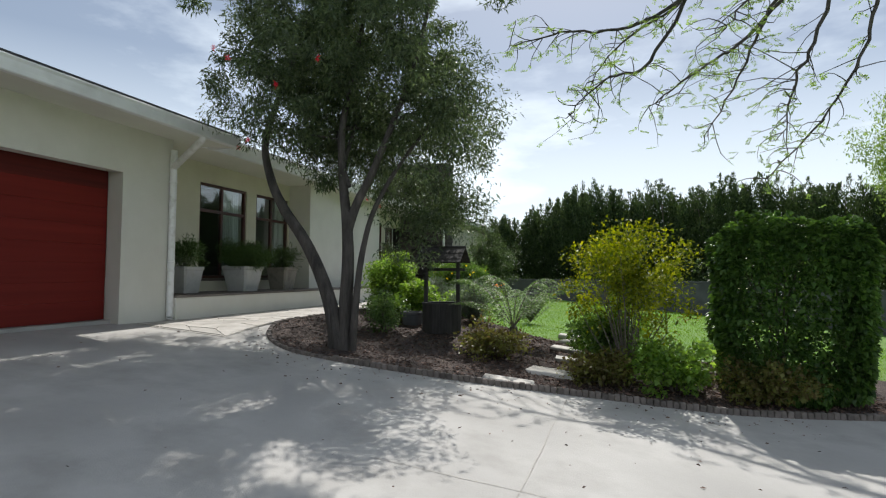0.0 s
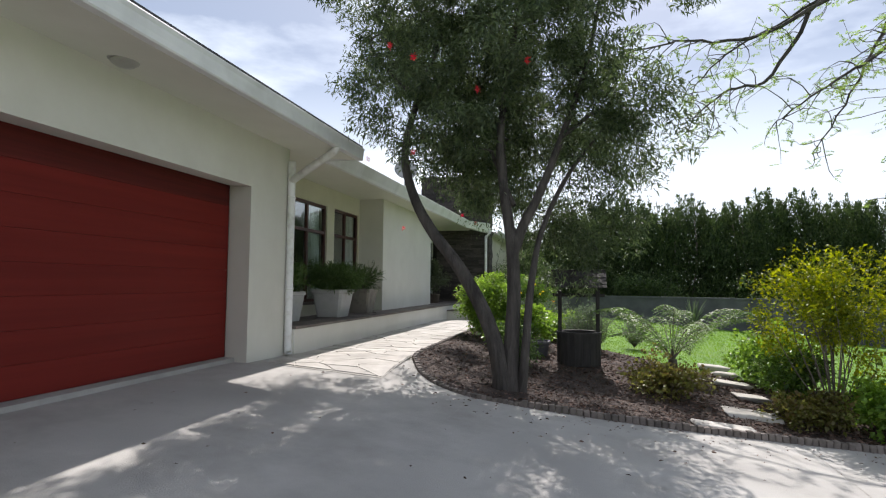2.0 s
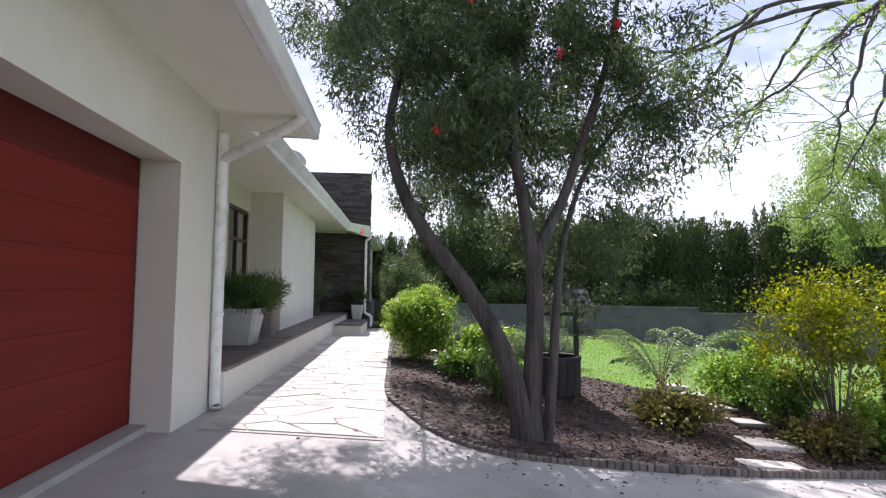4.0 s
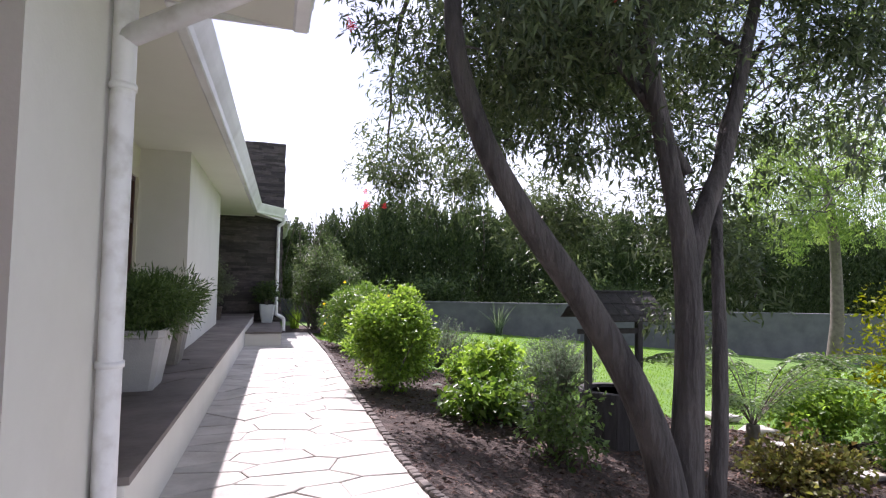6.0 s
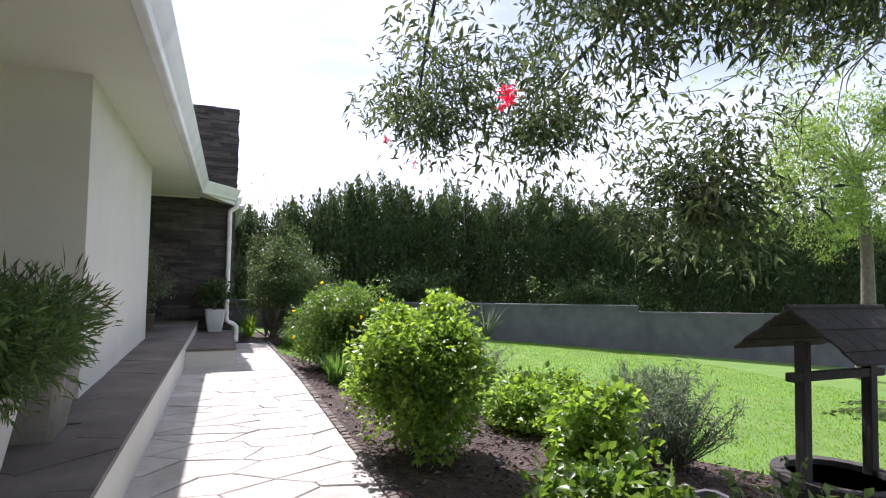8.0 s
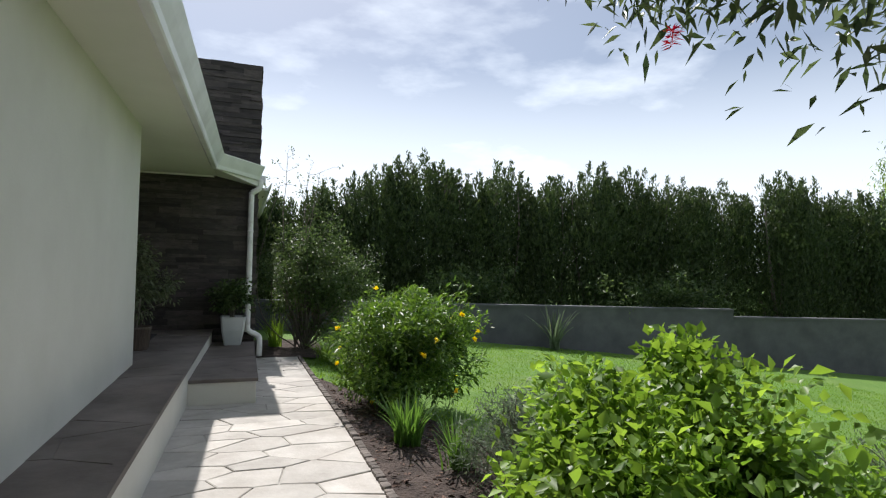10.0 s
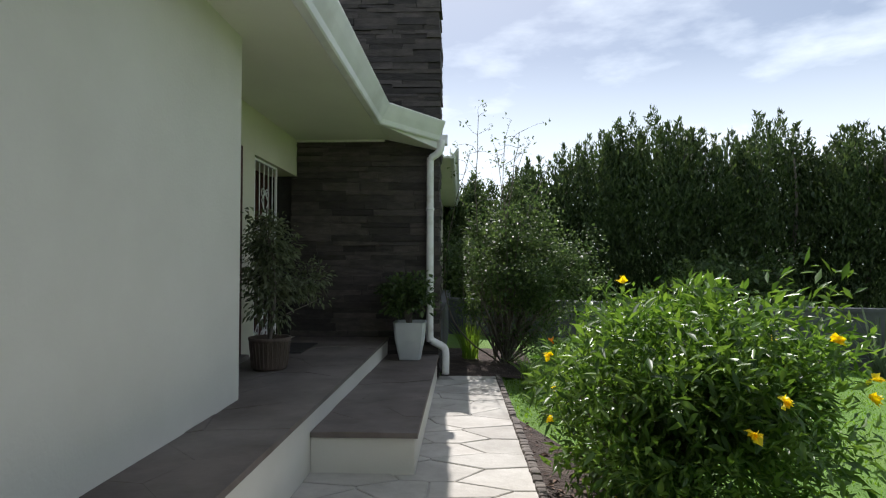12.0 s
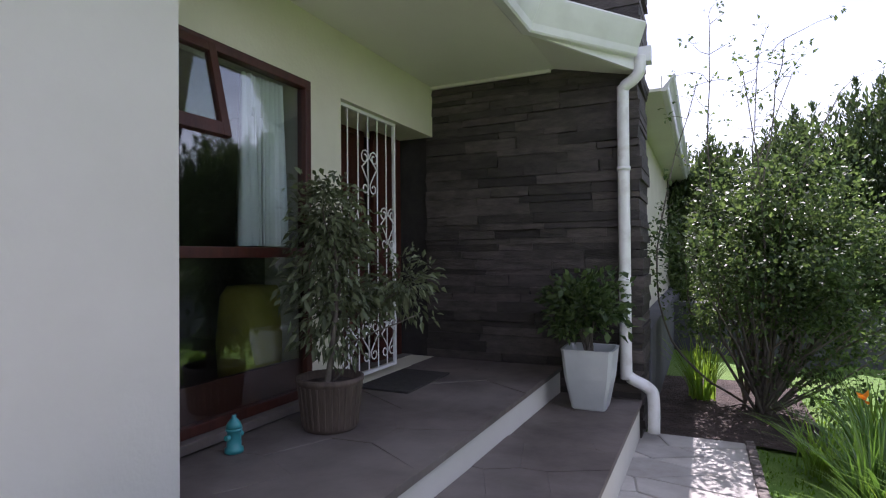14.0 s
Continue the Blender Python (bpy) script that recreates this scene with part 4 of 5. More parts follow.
# ---- shrubs ----
def shrub(name, at, centre, radii, leaves, material, label, seed, count=60, size=0.11, leaf=(0.06, 0.035), shell=0.5, stem_n=10, stem_r=0.014, category="shrub", droop=0.1, flower=None, cut=None):
    rng = np.random.default_rng(seed)
    t = thing(name, at, label, category)
    p, w, c = clumps(rng, leaves, centre, radii, count, size, shell, at[2] + 0.05, cut)
    p[:, 2] = np.maximum(p[:, 2], at[2] + 0.02)
    bm = stems(bmesh.new(), (at[0], at[1], at[2] - 0.03), c[:stem_n], rng, stem_r)
    part("stem", bm, TWIG, t, smooth=True)
    w = w * 0.55 + rng.normal(size=w.shape) * 0.8
    w[:, 2] += 0.15
    body = part_mesh(t, "foliage", leaf_mesh("foliage", p, w, leaf[0], leaf[1], rng, 0.2, droop), material)
    if flower:
        mat_f, number, fl, lab = flower
        idx = rng.choice(len(c), size=min(number, len(c)), replace=False)
        for i in idx:
            d = (c[i] - np.array(centre)) / np.array(radii)
            d /= np.linalg.norm(d)
            b = np.array(centre) + d * np.array(radii) * 1.08
            b[2] = max(b[2], at[2] + 0.15)
            base = np.repeat(b[None], 10, 0)
            out = rng.normal(size=(10, 3)) * 0.7 + d
            part_mesh(body, "flower", leaf_mesh("flower", base, out, fl, fl * 0.85, rng, 0.25, 0.0, 0.12), mat_f, lab)
    return t


def at_ground(x, y, sink=0.0):
    return (x, y, float(gz(x, y)) + 0.02 - sink)


shrub("round_shrub", at_ground(-3.95, 10.4), (-3.90, 10.5, 0.59), (0.48, 0.52, 0.68), 28000, L_BUSH, "dense rounded light green shrub by the path", 31, 95, 0.105, (0.044, 0.029), 0.5, 24)
shrub("leafy_shrub", at_ground(-2.98, 9.6), (-2.98, 9.6, 0.24), (0.42, 0.42, 0.42), 2600, L_BUSH, "loose light green shrub in the mulched bed", 32, 45, 0.08, (0.06, 0.042), 0.5)
shrub("pale_shrub", at_ground(-3.0, 8.0), (-3.0, 7.95, 0.10), (0.34, 0.36, 0.44), 1900, L_FERN, "sparse pale green leafy shrub under the tree", 33, 45, 0.08, (0.055, 0.026), 0.3, 18)
shrub("broadleaf_shrub", at_ground(-3.35, 9.05), (-3.3, 9.0, 0.02), (0.34, 0.34, 0.26), 1500, L_TRUMPET, "low broad-leaved green plant in the mulch", 131, 30, 0.08, (0.075, 0.045), 0.4)
shrub("trumpet_shrub", at_ground(-3.62, 15.0), (-3.58, 14.95, 0.60), (0.76, 0.82, 0.66), 23000, L_TRUMPET, "wide green shrub with yellow trumpet flowers beside the path", 34, 150, 0.10, (0.072, 0.021), 0.5, 30, flower=(GOLD, 22, 0.045, "yellow trumpet flower"))
shrub("rose_bush", at_ground(-4.2, 20.3), (-3.98, 20.3, 1.17), (1.14, 1.0, 1.16), 27000, L_ROSE, "tall dark-leaved bush at the end of the path", 35, 130, 0.14, (0.046, 0.028), 0.35, 60, 0.018, "bush")
shrub("golden_shrub", at_ground(0.9, 7.1), (1.0, 7.2, 0.72), (0.93, 0.75, 0.84), 10500, L_LIME, "airy yellow-green shrub in the bed", 36, 150, 0.10, (0.046, 0.026), 0.35, 30, 0.011)
shrub("green_shrub", at_ground(0.55, 7.5), (0.55, 7.5, -0.1), (0.4, 0.36, 0.36), 3200, L_TRUMPET, "dark green leafy shrub at the foot of the golden one", 136, 60, 0.08, (0.055, 0.032), 0.5)
def ivy_block():
    """A clipped block: leaves over the faces of a rounded box."""
    rng = np.random.default_rng(37)
    t = thing("ivy_block", at_ground(2.78, 7.35), "tall clipped block of ivy with a flat top", "hedge")
    n = 36000
    q = rng.uniform(-1, 1, (n, 3))
    k = rng.integers(0, 3, n)
    q[np.arange(n), k] = np.sign(q[np.arange(n), k]) * (1 - np.abs(rng.normal(size=n)) * 0.12)
    # corners worn round, faces uneven
    far_out = (np.abs(q) ** 5).sum(1, keepdims=True) ** 0.2
    q = q / np.maximum(far_out, 1.0)
    lump = np.array([noise.noise(Vector((a * 2.3, b * 2.3, c * 2.3))) + 0.6 * noise.noise(Vector((a * 6, b * 6, c * 6 + 9))) for a, b, c in q])[:, None]
    q = q * (1 + 0.15 * lump)
    q[:, :2] *= (1 - 0.14 * np.clip(-q[:, 2:3], 0, 1) ** 2)
    p = np.array((2.90, 7.35, 0.32)) + q * (0.84, 0.46, 1.10)
    w = q * (np.abs(q) > 0.8) + rng.normal(size=(n, 3)) * 0.6
    part("stem", stems(bmesh.new(), at_ground(2.78, 7.35), p[:24], rng, 0.02), TWIG, t, smooth=True)
    part_mesh(t, "foliage", leaf_mesh("foliage", p, w, 0.064, 0.05, rng, 0.2, 0.25), L_IVY)


ivy_block()
shrub("green_shrub", at_ground(0.75, 8.6), (0.75, 8.6, -0.05), (0.6, 0.5, 0.42), 4200, L_BUSH, "rounded green shrub beside the stepping stones", 38, 70, 0.09, (0.06, 0.04), 0.6)
shrub("low_shrub", at_ground(1.5, 7.0), (1.5, 6.95, -0.42), (0.6, 0.42, 0.32), 3600, L_BUSH, "low leafy green plant at the edge of the bed", 39, 60, 0.08, (0.06, 0.045), 0.5)
shrub("reddish_plant", at_ground(0.55, 6.85), (0.55, 6.8, -0.5), (0.42, 0.32, 0.28), 2400, L_MIXED, "low reddish-green groundcover at the bed's edge", 40, 50, 0.07, (0.05, 0.035), 0.4)
shrub("reddish_plant", at_ground(2.6, 7.05), (2.6, 6.95, -0.55), (0.7, 0.35, 0.3), 3200, L_MIXED, "low reddish-green groundcover at the bed's edge", 41, 60, 0.08, (0.05, 0.035), 0.4)
shrub("reddish_plant", at_ground(-0.95, 7.35), (-0.95, 7.35, -0.28), (0.5, 0.42, 0.32), 2800, L_MIXED, "low reddish-green plant under the fern", 42, 60, 0.08, (0.05, 0.035), 0.4)
shrub("lavender_bush", at_ground(-2.0, 10.1), (-2.0, 10.1, 0.18), (0.5, 0.45, 0.45), 3600, L_GREY, "grey-green lavender bush with upright spikes", 43, 70, 0.07, (0.07, 0.009), 0.5, 16, 0.008)
shrub("rosemary_bush", at_ground(-3.35, 12.4), (-3.35, 12.4, 0.2), (0.6, 0.55, 0.42), 6500, L_GREY, "sprawling grey-green rosemary bush", 44, 90, 0.08, (0.045, 0.008), 0.5, 24, 0.008)


# long shoots over the bush at the path's end
sh = thing("climbing_shoots", at_ground(-4.45, 20.4), "thin leafy shoots rising above the dark bush", "bush")
rng = np.random.default_rng(46)
P, W = [], []
for x, y, z in ((-4.62, 20.2, 3.55), (-4.2, 20.4, 3.25), (-3.9, 20.6, 3.05), (-4.75, 20.3, 3.0), (-3.5, 20.6, 2.85), (-4.35, 20.1, 3.0), (-4.0, 20.2, 3.3)):
    bm = bmesh.new()
    pts = grow(bm, at_ground(-4.35, 20.5), (x, y, z), 0.014, 0.004, rng, 0.07, 6, 0.02, 14)
    for q in pts[8:]:
        for _ in range(2):
            tip = q + Vector(rng.normal(size=3)) * 0.16 + Vector((0, 0, 0.05))
            side = grow(bm, q, tip, 0.004, 0.002, rng, 0.12, 4, 0.05, 3)
            m = 7
            P.append(np.array(side[-1]) + rng.normal(size=(m, 3)) * 0.045), W.append(rng.normal(size=(m, 3)))
    part("stem", bm, TWIG, sh, smooth=True)
part_mesh(sh, "foliage", leaf_mesh("foliage", np.concatenate(P), np.concatenate(W), 0.046, 0.028, rng), L_ROSE)
# ---- retaining wall ----
def wall_line(x):
    return 22.2 - 0.34 * x


def retaining(x0, x1, top, label):
    bm = bmesh.new()
    d = Vector((1, -0.34, 0)).normalized()
    s = Vector((-d.y, d.x, 0)) * 0.11
    a, b = Vector((x0, wall_line(x0), 0)), Vector((x1, wall_line(x1), 0))
    vs = []
    for z in (-1.9, top - 0.06):
        vs.append([bm.verts.new(p + o + Vector((0, 0, z))) for p, o in ((a, -s), (b, -s), (b, s), (a, s))])
    cap = [[bm.verts.new(p + o * 1.25 + Vector((0, 0, z))) for p, o in ((a, -s), (b, -s), (b, s), (a, s))] for z in (top - 0.06, top)]
    for lo, hi in (vs, cap):
        for i in range(4):
            bm.faces.new((lo[i], lo[(i + 1) % 4], hi[(i + 1) % 4], hi[i]))
        bm.faces.new(lo[::-1]), bm.faces.new(hi)
    return structure("garden_wall", bm, RETAIN, label, "wall")


retaining(-5.2, 6.5, 0.55, "low grey plastered garden wall before the hedge")
retaining(6.5, 22.0, 0.36, "lower stretch of the grey garden wall")

# ---- pots on the veranda ----
VER = 0.362


def square_pot(at, half, height, material, label, name="planter_pot"):
    p = thing(name, at, label, "pot")
    bm = lathe(bmesh.new(), at, [(half * 0.70, 0.0), (half * 0.72, 0.02), (half * 0.94, height - 0.07), (half * 1.0, height - 0.055), (half * 1.0, height), (half * 0.90, height), (half * 0.86, height - 0.06)], 40, 1.0)
    part("body", bm, material, p)
    part("soil", lathe(bmesh.new(), (at[0], at[1], at[2] + height - 0.075), [(half * 0.86, 0), (half * 0.84, 0.012)], 24, 1.0), SOIL, p, "dark potting soil")
    return p


square_pot((-6.70, 7.50, VER), 0.25, 0.48, POTGREY, "tapered square pale concrete pot on the veranda")
square_pot((-6.52, 8.92, VER), 0.31, 0.50, POTGREY, "wide tapered square pale concrete pot holding a juniper")
square_pot((-6.52, 10.32, VER), 0.27, 0.50, POTWORN, "weathered tapered square concrete pot by the wall")


def potted(name, at, n, centre, radii, material, label, seed, leaf, up=0.5, count=60, size=0.09, stem_n=14, category="plant"):
    rng = np.random.default_rng(seed)
    t = thing(name, at, label, category)
    p, w, c = clumps(rng, n, centre, radii, count, size, 0.5, at[2] + 0.02)
    part("stem", stems(bmesh.new(), at, c[:stem_n], rng, 0.009), TWIG, t, smooth=True)
    w[:, 2] += up
    part_mesh(t, "foliage", leaf_mesh("foliage", p, w, leaf[0], leaf[1], rng, 0.15, 0.1), material)
    return t


potted("juniper", (-6.52, 8.92, VER + 0.43), 19000, (-6.48, 8.95, 1.08), (0.50, 0.46, 0.28), L_JUNIPER, "spreading dark green juniper in a concrete pot", 51, (0.05, 0.010), 0.15, 150, 0.07)
potted("juniper", (-6.70, 7.50, VER + 0.41), 3600, (-6.70, 7.50, 1.05), (0.36, 0.36, 0.26), L_JUNIPER, "small dark green juniper in a concrete pot", 52, (0.06, 0.012), 0.6, 50)
potted("spiky_plant", (-6.52, 10.32, VER + 0.43), 1500, (-6.48, 10.32, 1.02), (0.34, 0.34, 0.24), L_ROSE, "sparse spiky plant in a concrete pot", 53, (0.12, 0.012), 0.4, 26)

# tall pale pot with a leafy plant on the step
STEP = 0.149
tp = thing("tall_pot", (-5.50, 18.52, STEP), "tall tapered pale glazed pot on the step", "pot")
part("body", lathe(bmesh.new(), (-5.50, 18.52, STEP), [(0.120, 0), (0.130, 0.015), (0.175, 0.24), (0.195, 0.435), (0.200, 0.455), (0.178, 0.455), (0.165, 0.39)], 40, 0.85), POTWHITE, tp, smooth=False)
part("soil", lathe(bmesh.new(), (-5.50, 18.52, STEP + 0.375), [(0.166, 0), (0.16, 0.01)], 24, 0.85), SOIL, tp, "dark potting soil")
potted("leafy_pot_plant", (-5.50, 18.52, STEP + 0.38), 1900, (-5.52, 18.54, 0.90), (0.36, 0.26, 0.26), L_ROSE, "dark green leafy plant in a tall pale pot", 54, (0.055, 0.035), 0.2, 34, 0.075)

# round planter with a ficus by the door
bp = thing("round_planter", (-6.61, 16.74, VER), "brown ribbed round planter on the porch", "pot")
rb = part("body", lathe(bmesh.new(), (-6.61, 16.74, VER), [(0.145, 0), (0.152, 0.02), (0.178, 0.25), (0.187, 0.26), (0.187, 0.285), (0.168, 0.285), (0.16, 0.24)], 36), BARREL, bp, smooth=True)
for k in range(28):
    a = math.tau * k / 28
    part("rib", tube(bmesh.new(), [(-6.61 + 0.151 * math.cos(a), 16.74 + 0.151 * math.sin(a), VER + 0.02), (-6.61 + 0.176 * math.cos(a), 16.74 + 0.176 * math.sin(a), VER + 0.245)], 0.007, 5), BARREL, rb)
part("soil", lathe(bmesh.new(), (-6.61, 16.74, VER + 0.235), [(0.16, 0), (0.15, 0.012)], 24), SOIL, bp, "dark potting soil")
fi = thing("potted_ficus", (-6.61, 16.74, VER + 0.245), "grey-green potted ficus tree with drooping leaves", "plant")
rng = np.random.default_rng(55)
bm = bmesh.new()
for tipx, tipy in ((-6.70, 16.86), (-6.58, 16.9), (-6.64, 16.78)):
    grow(bm, (-6.61 + rng.normal() * 0.02, 16.74 + rng.normal() * 0.02, VER + 0.235), (tipx, tipy, 1.55), 0.018, 0.006, rng, 0.06, 7)
P, W = [], []
for centre, radii, count, n in (((-6.66, 16.84, 1.46), (0.19, 0.22, 0.34), 44, 1500), ((-6.62, 16.82, 1.06), (0.20, 0.24, 0.34), 38, 1200), ((-6.38, 17.16, 1.12), (0.22, 0.2, 0.22), 24, 560)):
    p, w, c = clumps(rng, n, centre, radii, count, 0.07, 0.4)
    for q in c[::4]:
        grow(bm, (-6.62, 16.78, float(q[2]) - 0.18), q, 0.006, 0.002, rng, 0.08, 5)
    P.append(p), W.append(w)
part("trunk", bm, TWIG, fi, smooth=True)
w = np.concatenate(W)
w[:, 2] -= 0.6
part_mesh(fi, "crown", leaf_mesh("crown", np.concatenate(P), w, 0.052, 0.021, rng, 0.3, 0.2), L_FICUS)

# small turquoise ornament like a hydrant
oy = thing("garden_ornament", (-6.80, 16.22, VER), "small turquoise glazed hydrant-shaped ornament on the porch floor", "ornament")
part("body", lathe(bmesh.new(), (-6.80, 16.22, VER), [(0.058, 0), (0.058, 0.025), (0.045, 0.035), (0.042, 0.13), (0.05, 0.135), (0.05, 0.15)], 20), TEAL, oy, smooth=True)
part("cap", lathe(bmesh.new(), (-6.80, 16.22, VER + 0.15), [(0.05, 0), (0.042, 0.03), (0.022, 0.055), (0.014, 0.06), (0.014, 0.078), (0.004, 0.08)], 20), TEAL, oy, smooth=True)
for s in (-1, 1):
    part("nozzle", tube(bmesh.new(), [(-6.80, 16.22 + s * 0.03, VER + 0.10), (-6.80, 16.22 + s * 0.066, VER + 0.10)], 0.017, 10), TEAL, oy)

oy.scale = (0.78, 0.78, 0.78)

# ---- security gate and front door ----
gate = thing("security_gate", (-7.09, 17.9, VER + 0.03), "white wrought-iron security gate with scrolls before the door", "gate")
GY0, GY1, GZ0, GZ1 = 17.48, 18.31, 0.395, 2.44
for name, r in (("top_rail", (GY0, GY1, GZ1 - 0.025, GZ1)), ("bottom_rail", (GY0, GY1, GZ0, GZ0 + 0.025)), ("hinge_stile", (GY0, GY0 + 0.025, GZ0 + 0.025, GZ1 - 0.025)), ("lock_stile", (GY1 - 0.025, GY1, GZ0 + 0.025, GZ1 - 0.025))):
    part(name, boxes((-7.105, -7.08, *r), bevel=0.003), IRON, gate)
for k in range(1, 6):
    y = GY0 + (GY1 - GY0) * k / 6
    part("bar", tube(bmesh.new(), [(-7.092, y, GZ0 + 0.02), (-7.092, y, GZ1 - 0.02)], 0.0055, 8), IRON, gate)


def heart(y, z, w, h, parent):
    """Two mirrored bars that curl inwards at the top and outwards at the foot."""
    for side in (-1, 1):
        pts = []
        for i in range(13):
            a = math.pi * (2.6 - 2.6 * i / 12)
            r = w * (0.16 + 0.34 * i / 12)
            pts.append((y + side * (w * 0.52 - r * math.cos(a)), z + h * 0.26 + r * math.sin(a)))
        pts += [(y + side * w * 0.86, z + h * 0.06), (y + side * w * 0.40, z - h * 0.12), (y + side * w * 0.10, z - h * 0.26)]
        for i in range(9):
            a = math.pi * (1.0 - 1.9 * i / 8)
            r = w * (0.36 - 0.20 * i / 8)
            pts.append((y + side * (w * 0.46 + r * math.cos(a) * 1.0), z - h * 0.34 - r * math.sin(a)))
        part("scroll", tube(bmesh.new(), [(-7.078, a, b) for a, b in pts], 0.0055, 6), IRON, parent)


for y, z in ((GY0 + 0.415, 1.98), (GY0 + 0.692, 1.55), (GY0 + 0.138, 1.55)):
    heart(y, z, 0.125, 0.40, gate)
for k in range(3):
    heart(GY0 + 0.138 + k * 0.277, 0.66, 0.125, 0.36, gate)
part("lock_box", boxes((-7.11, -7.075, GY1 - 0.05, GY1 - 0.005, 1.28, 1.42), bevel=0.004), IRON, gate)

door = tagged(thing("door_1", (-7.52, 18.1, VER), "dark stained wooden front door behind the gate", "door"), kind="structure")
leaf_d = part("door_leaf", boxes((-7.545, -7.50, 17.52, 18.36, VER, 2.40), bevel=0.004), WOOD, door)
for z in (0.55, 1.15, 1.75):
    for y in (17.62, 18.0):
        part("door_panel", boxes((-7.505, -7.488, y, y + 0.28, z, z + 0.45), bevel=0.012), WOOD, leaf_d)
part("door_frame", boxes((-7.56, -7.48, 17.45, 17.52, VER, 2.44), (-7.56, -7.48, 18.36, 18.44, VER, 2.44), (-7.56, -7.48, 17.52, 18.36, 2.40, 2.44), bevel=0.004), WOOD, door)
part("side_panel", boxes((-7.42, -7.38, 18.44, 18.928, VER, 2.44), bevel=0.004), WOOD, door, "reddish timber side panel")
part("handle", tube(bmesh.new(), [(-7.50, 18.28, 1.38), (-7.45, 18.28, 1.38), (-7.45, 18.18, 1.38)], 0.009, 8), BRASSY, leaf_d, "metal lever handle")
structure("wall_door_reveal", boxes((-7.6, -7.281, 17.30, 17.45, VER, 2.9), (-7.6, -7.281, 17.45, 18.93, 2.44, 2.9)), CREAM, "plastered reveal round the set-back front door", "wall")
mat_ = thing("door_mat", (-6.72, 18.0, VER), "dark flat doormat before the front door", "doormat")
part("mat", boxes((-6.98, -6.56, 17.55, 18.25, VER + 0.001, VER + 0.016), bevel=0.005), DARKWOOD, mat_)

# open top-hung sash of the porch window
sash = thing("window_sash", (-7.0, 16.05, 1.95), "red-brown timber window sash propped open", "window sash")
tilt = pose(-6.975, 0, 2.40, 0, -13, 0)
bm = boxes((-0.02, 0.02, 15.80, 15.85, -0.50, 0), (-0.02, 0.02, 16.21, 16.26, -0.50, 0), (-0.02, 0.02, 15.85, 16.21, -0.05, 0), (-0.02, 0.02, 15.85, 16.21, -0.50, -0.43), bevel=0.004)
bm.transform(tilt)
part("sash_frame", bm, WOOD, sash)
bm = boxes((-0.003, 0.003, 15.85, 16.21, -0.43, -0.05))
bm.transform(tilt)
pn = part("pane", bm, PANE, sash)
pn.visible_shadow = False

yb = thing("yellow_bag", (-7.46, 17.03, VER), "yellow canvas bag standing inside the porch window", "bag")
part("body", lathe(bmesh.new(), (-7.46, 17.03, VER), [(0.16, 0), (0.18, 0.02), (0.20, 0.4), (0.175, 0.70), (0.14, 0.76), (0.02, 0.77)], 24, 0.6), YELLOW, yb, smooth=True)
part("kick_panel", boxes((-7.10, -7.065, 15.80, 17.05, 0.47, 0.66), bevel=0.004), WOOD, bpy.data.objects["window_3"], "solid timber panel")

# ---- fittings ----
lamp = thing("eaves_lamp", (-5.86, 3.22, 2.91), "round frosted bulkhead lamp under the garage eaves", "lamp")
part("rim", lathe(bmesh.new(), (-5.86, 3.22, 2.872), [(0.125, 0.0), (0.135, 0.008), (0.135, 0.036), (0.12, 0.038)], 32), POTGREY, lamp, smooth=True)
part("diffuser", lathe(bmesh.new(), (-5.86, 3.22, 2.815), [(0.02, 0.0), (0.075, 0.012), (0.112, 0.04), (0.12, 0.058)], 32), LAMPGLASS, lamp, "frosted glass diffuser", smooth=True)

dish = thing("satellite_dish", (-6.9, 14.4, 3.26), "pale grey satellite dish on the roof edge", "satellite dish")
part("mast", tube(bmesh.new(), [(-6.9, 14.4, 3.2), (-6.9, 14.4, 4.1)], 0.022, 10), BRASSY, dish)
bm = bmesh.new()
rings = [(0.02, 0.0), (0.15, 0.018), (0.25, 0.05), (0.32, 0.085), (0.33, 0.085), (0.33, 0.095), (0.25, 0.062), (0.15, 0.03), (0.02, 0.014)]
lathe(bm, (0, 0, 0), rings, 30)
bm.transform(pose(-6.86, 14.32, 4.15, 62, 0, 25))
part("reflector", bm, POTGREY, dish, smooth=True)
arm = part("feed_arm", tube(bmesh.new(), [(-6.86, 14.3, 3.95), (-6.72, 13.92, 4.12)], 0.012, 8), BRASSY, dish)
part("receiver", tube(bmesh.new(), [(-6.73, 13.95, 4.11), (-6.75, 14.02, 4.16)], 0.03, 10), POTGREY, arm)

# ---- wishing well ----
WX, WY, WZ = -2.10, 8.45, float(gz(-2.10, 8.45)) + 0.01
well = thing("wishing_well", (WX, WY, WZ), "dark timber wishing well with a shingled roof in the bed", "wishing well")
for k in range(18):
    a = math.tau * k / 18
    bm = boxes((-0.056, 0.056, -0.022, 0.022, 0, 0.50), bevel=0.008)
    bm.transform(Matrix.Translation((WX, WY, WZ)) @ pose(0, 0, 0, 0, 0, math.degrees(a)) @ Matrix.Translation((0, 0.31, 0)))
    part("stave", bm, DARKWOOD, well)
part("rim", lathe(bmesh.new(), (WX, WY, WZ + 0.48), [(0.27, 0), (0.345, 0), (0.345, 0.035), (0.27, 0.035), (0.27, 0)], 24), DARKWOOD, well)
part("soil", lathe(bmesh.new(), (WX, WY, WZ + 0.38), [(0.28, 0), (0.27, 0.012)], 20), SOIL, well)
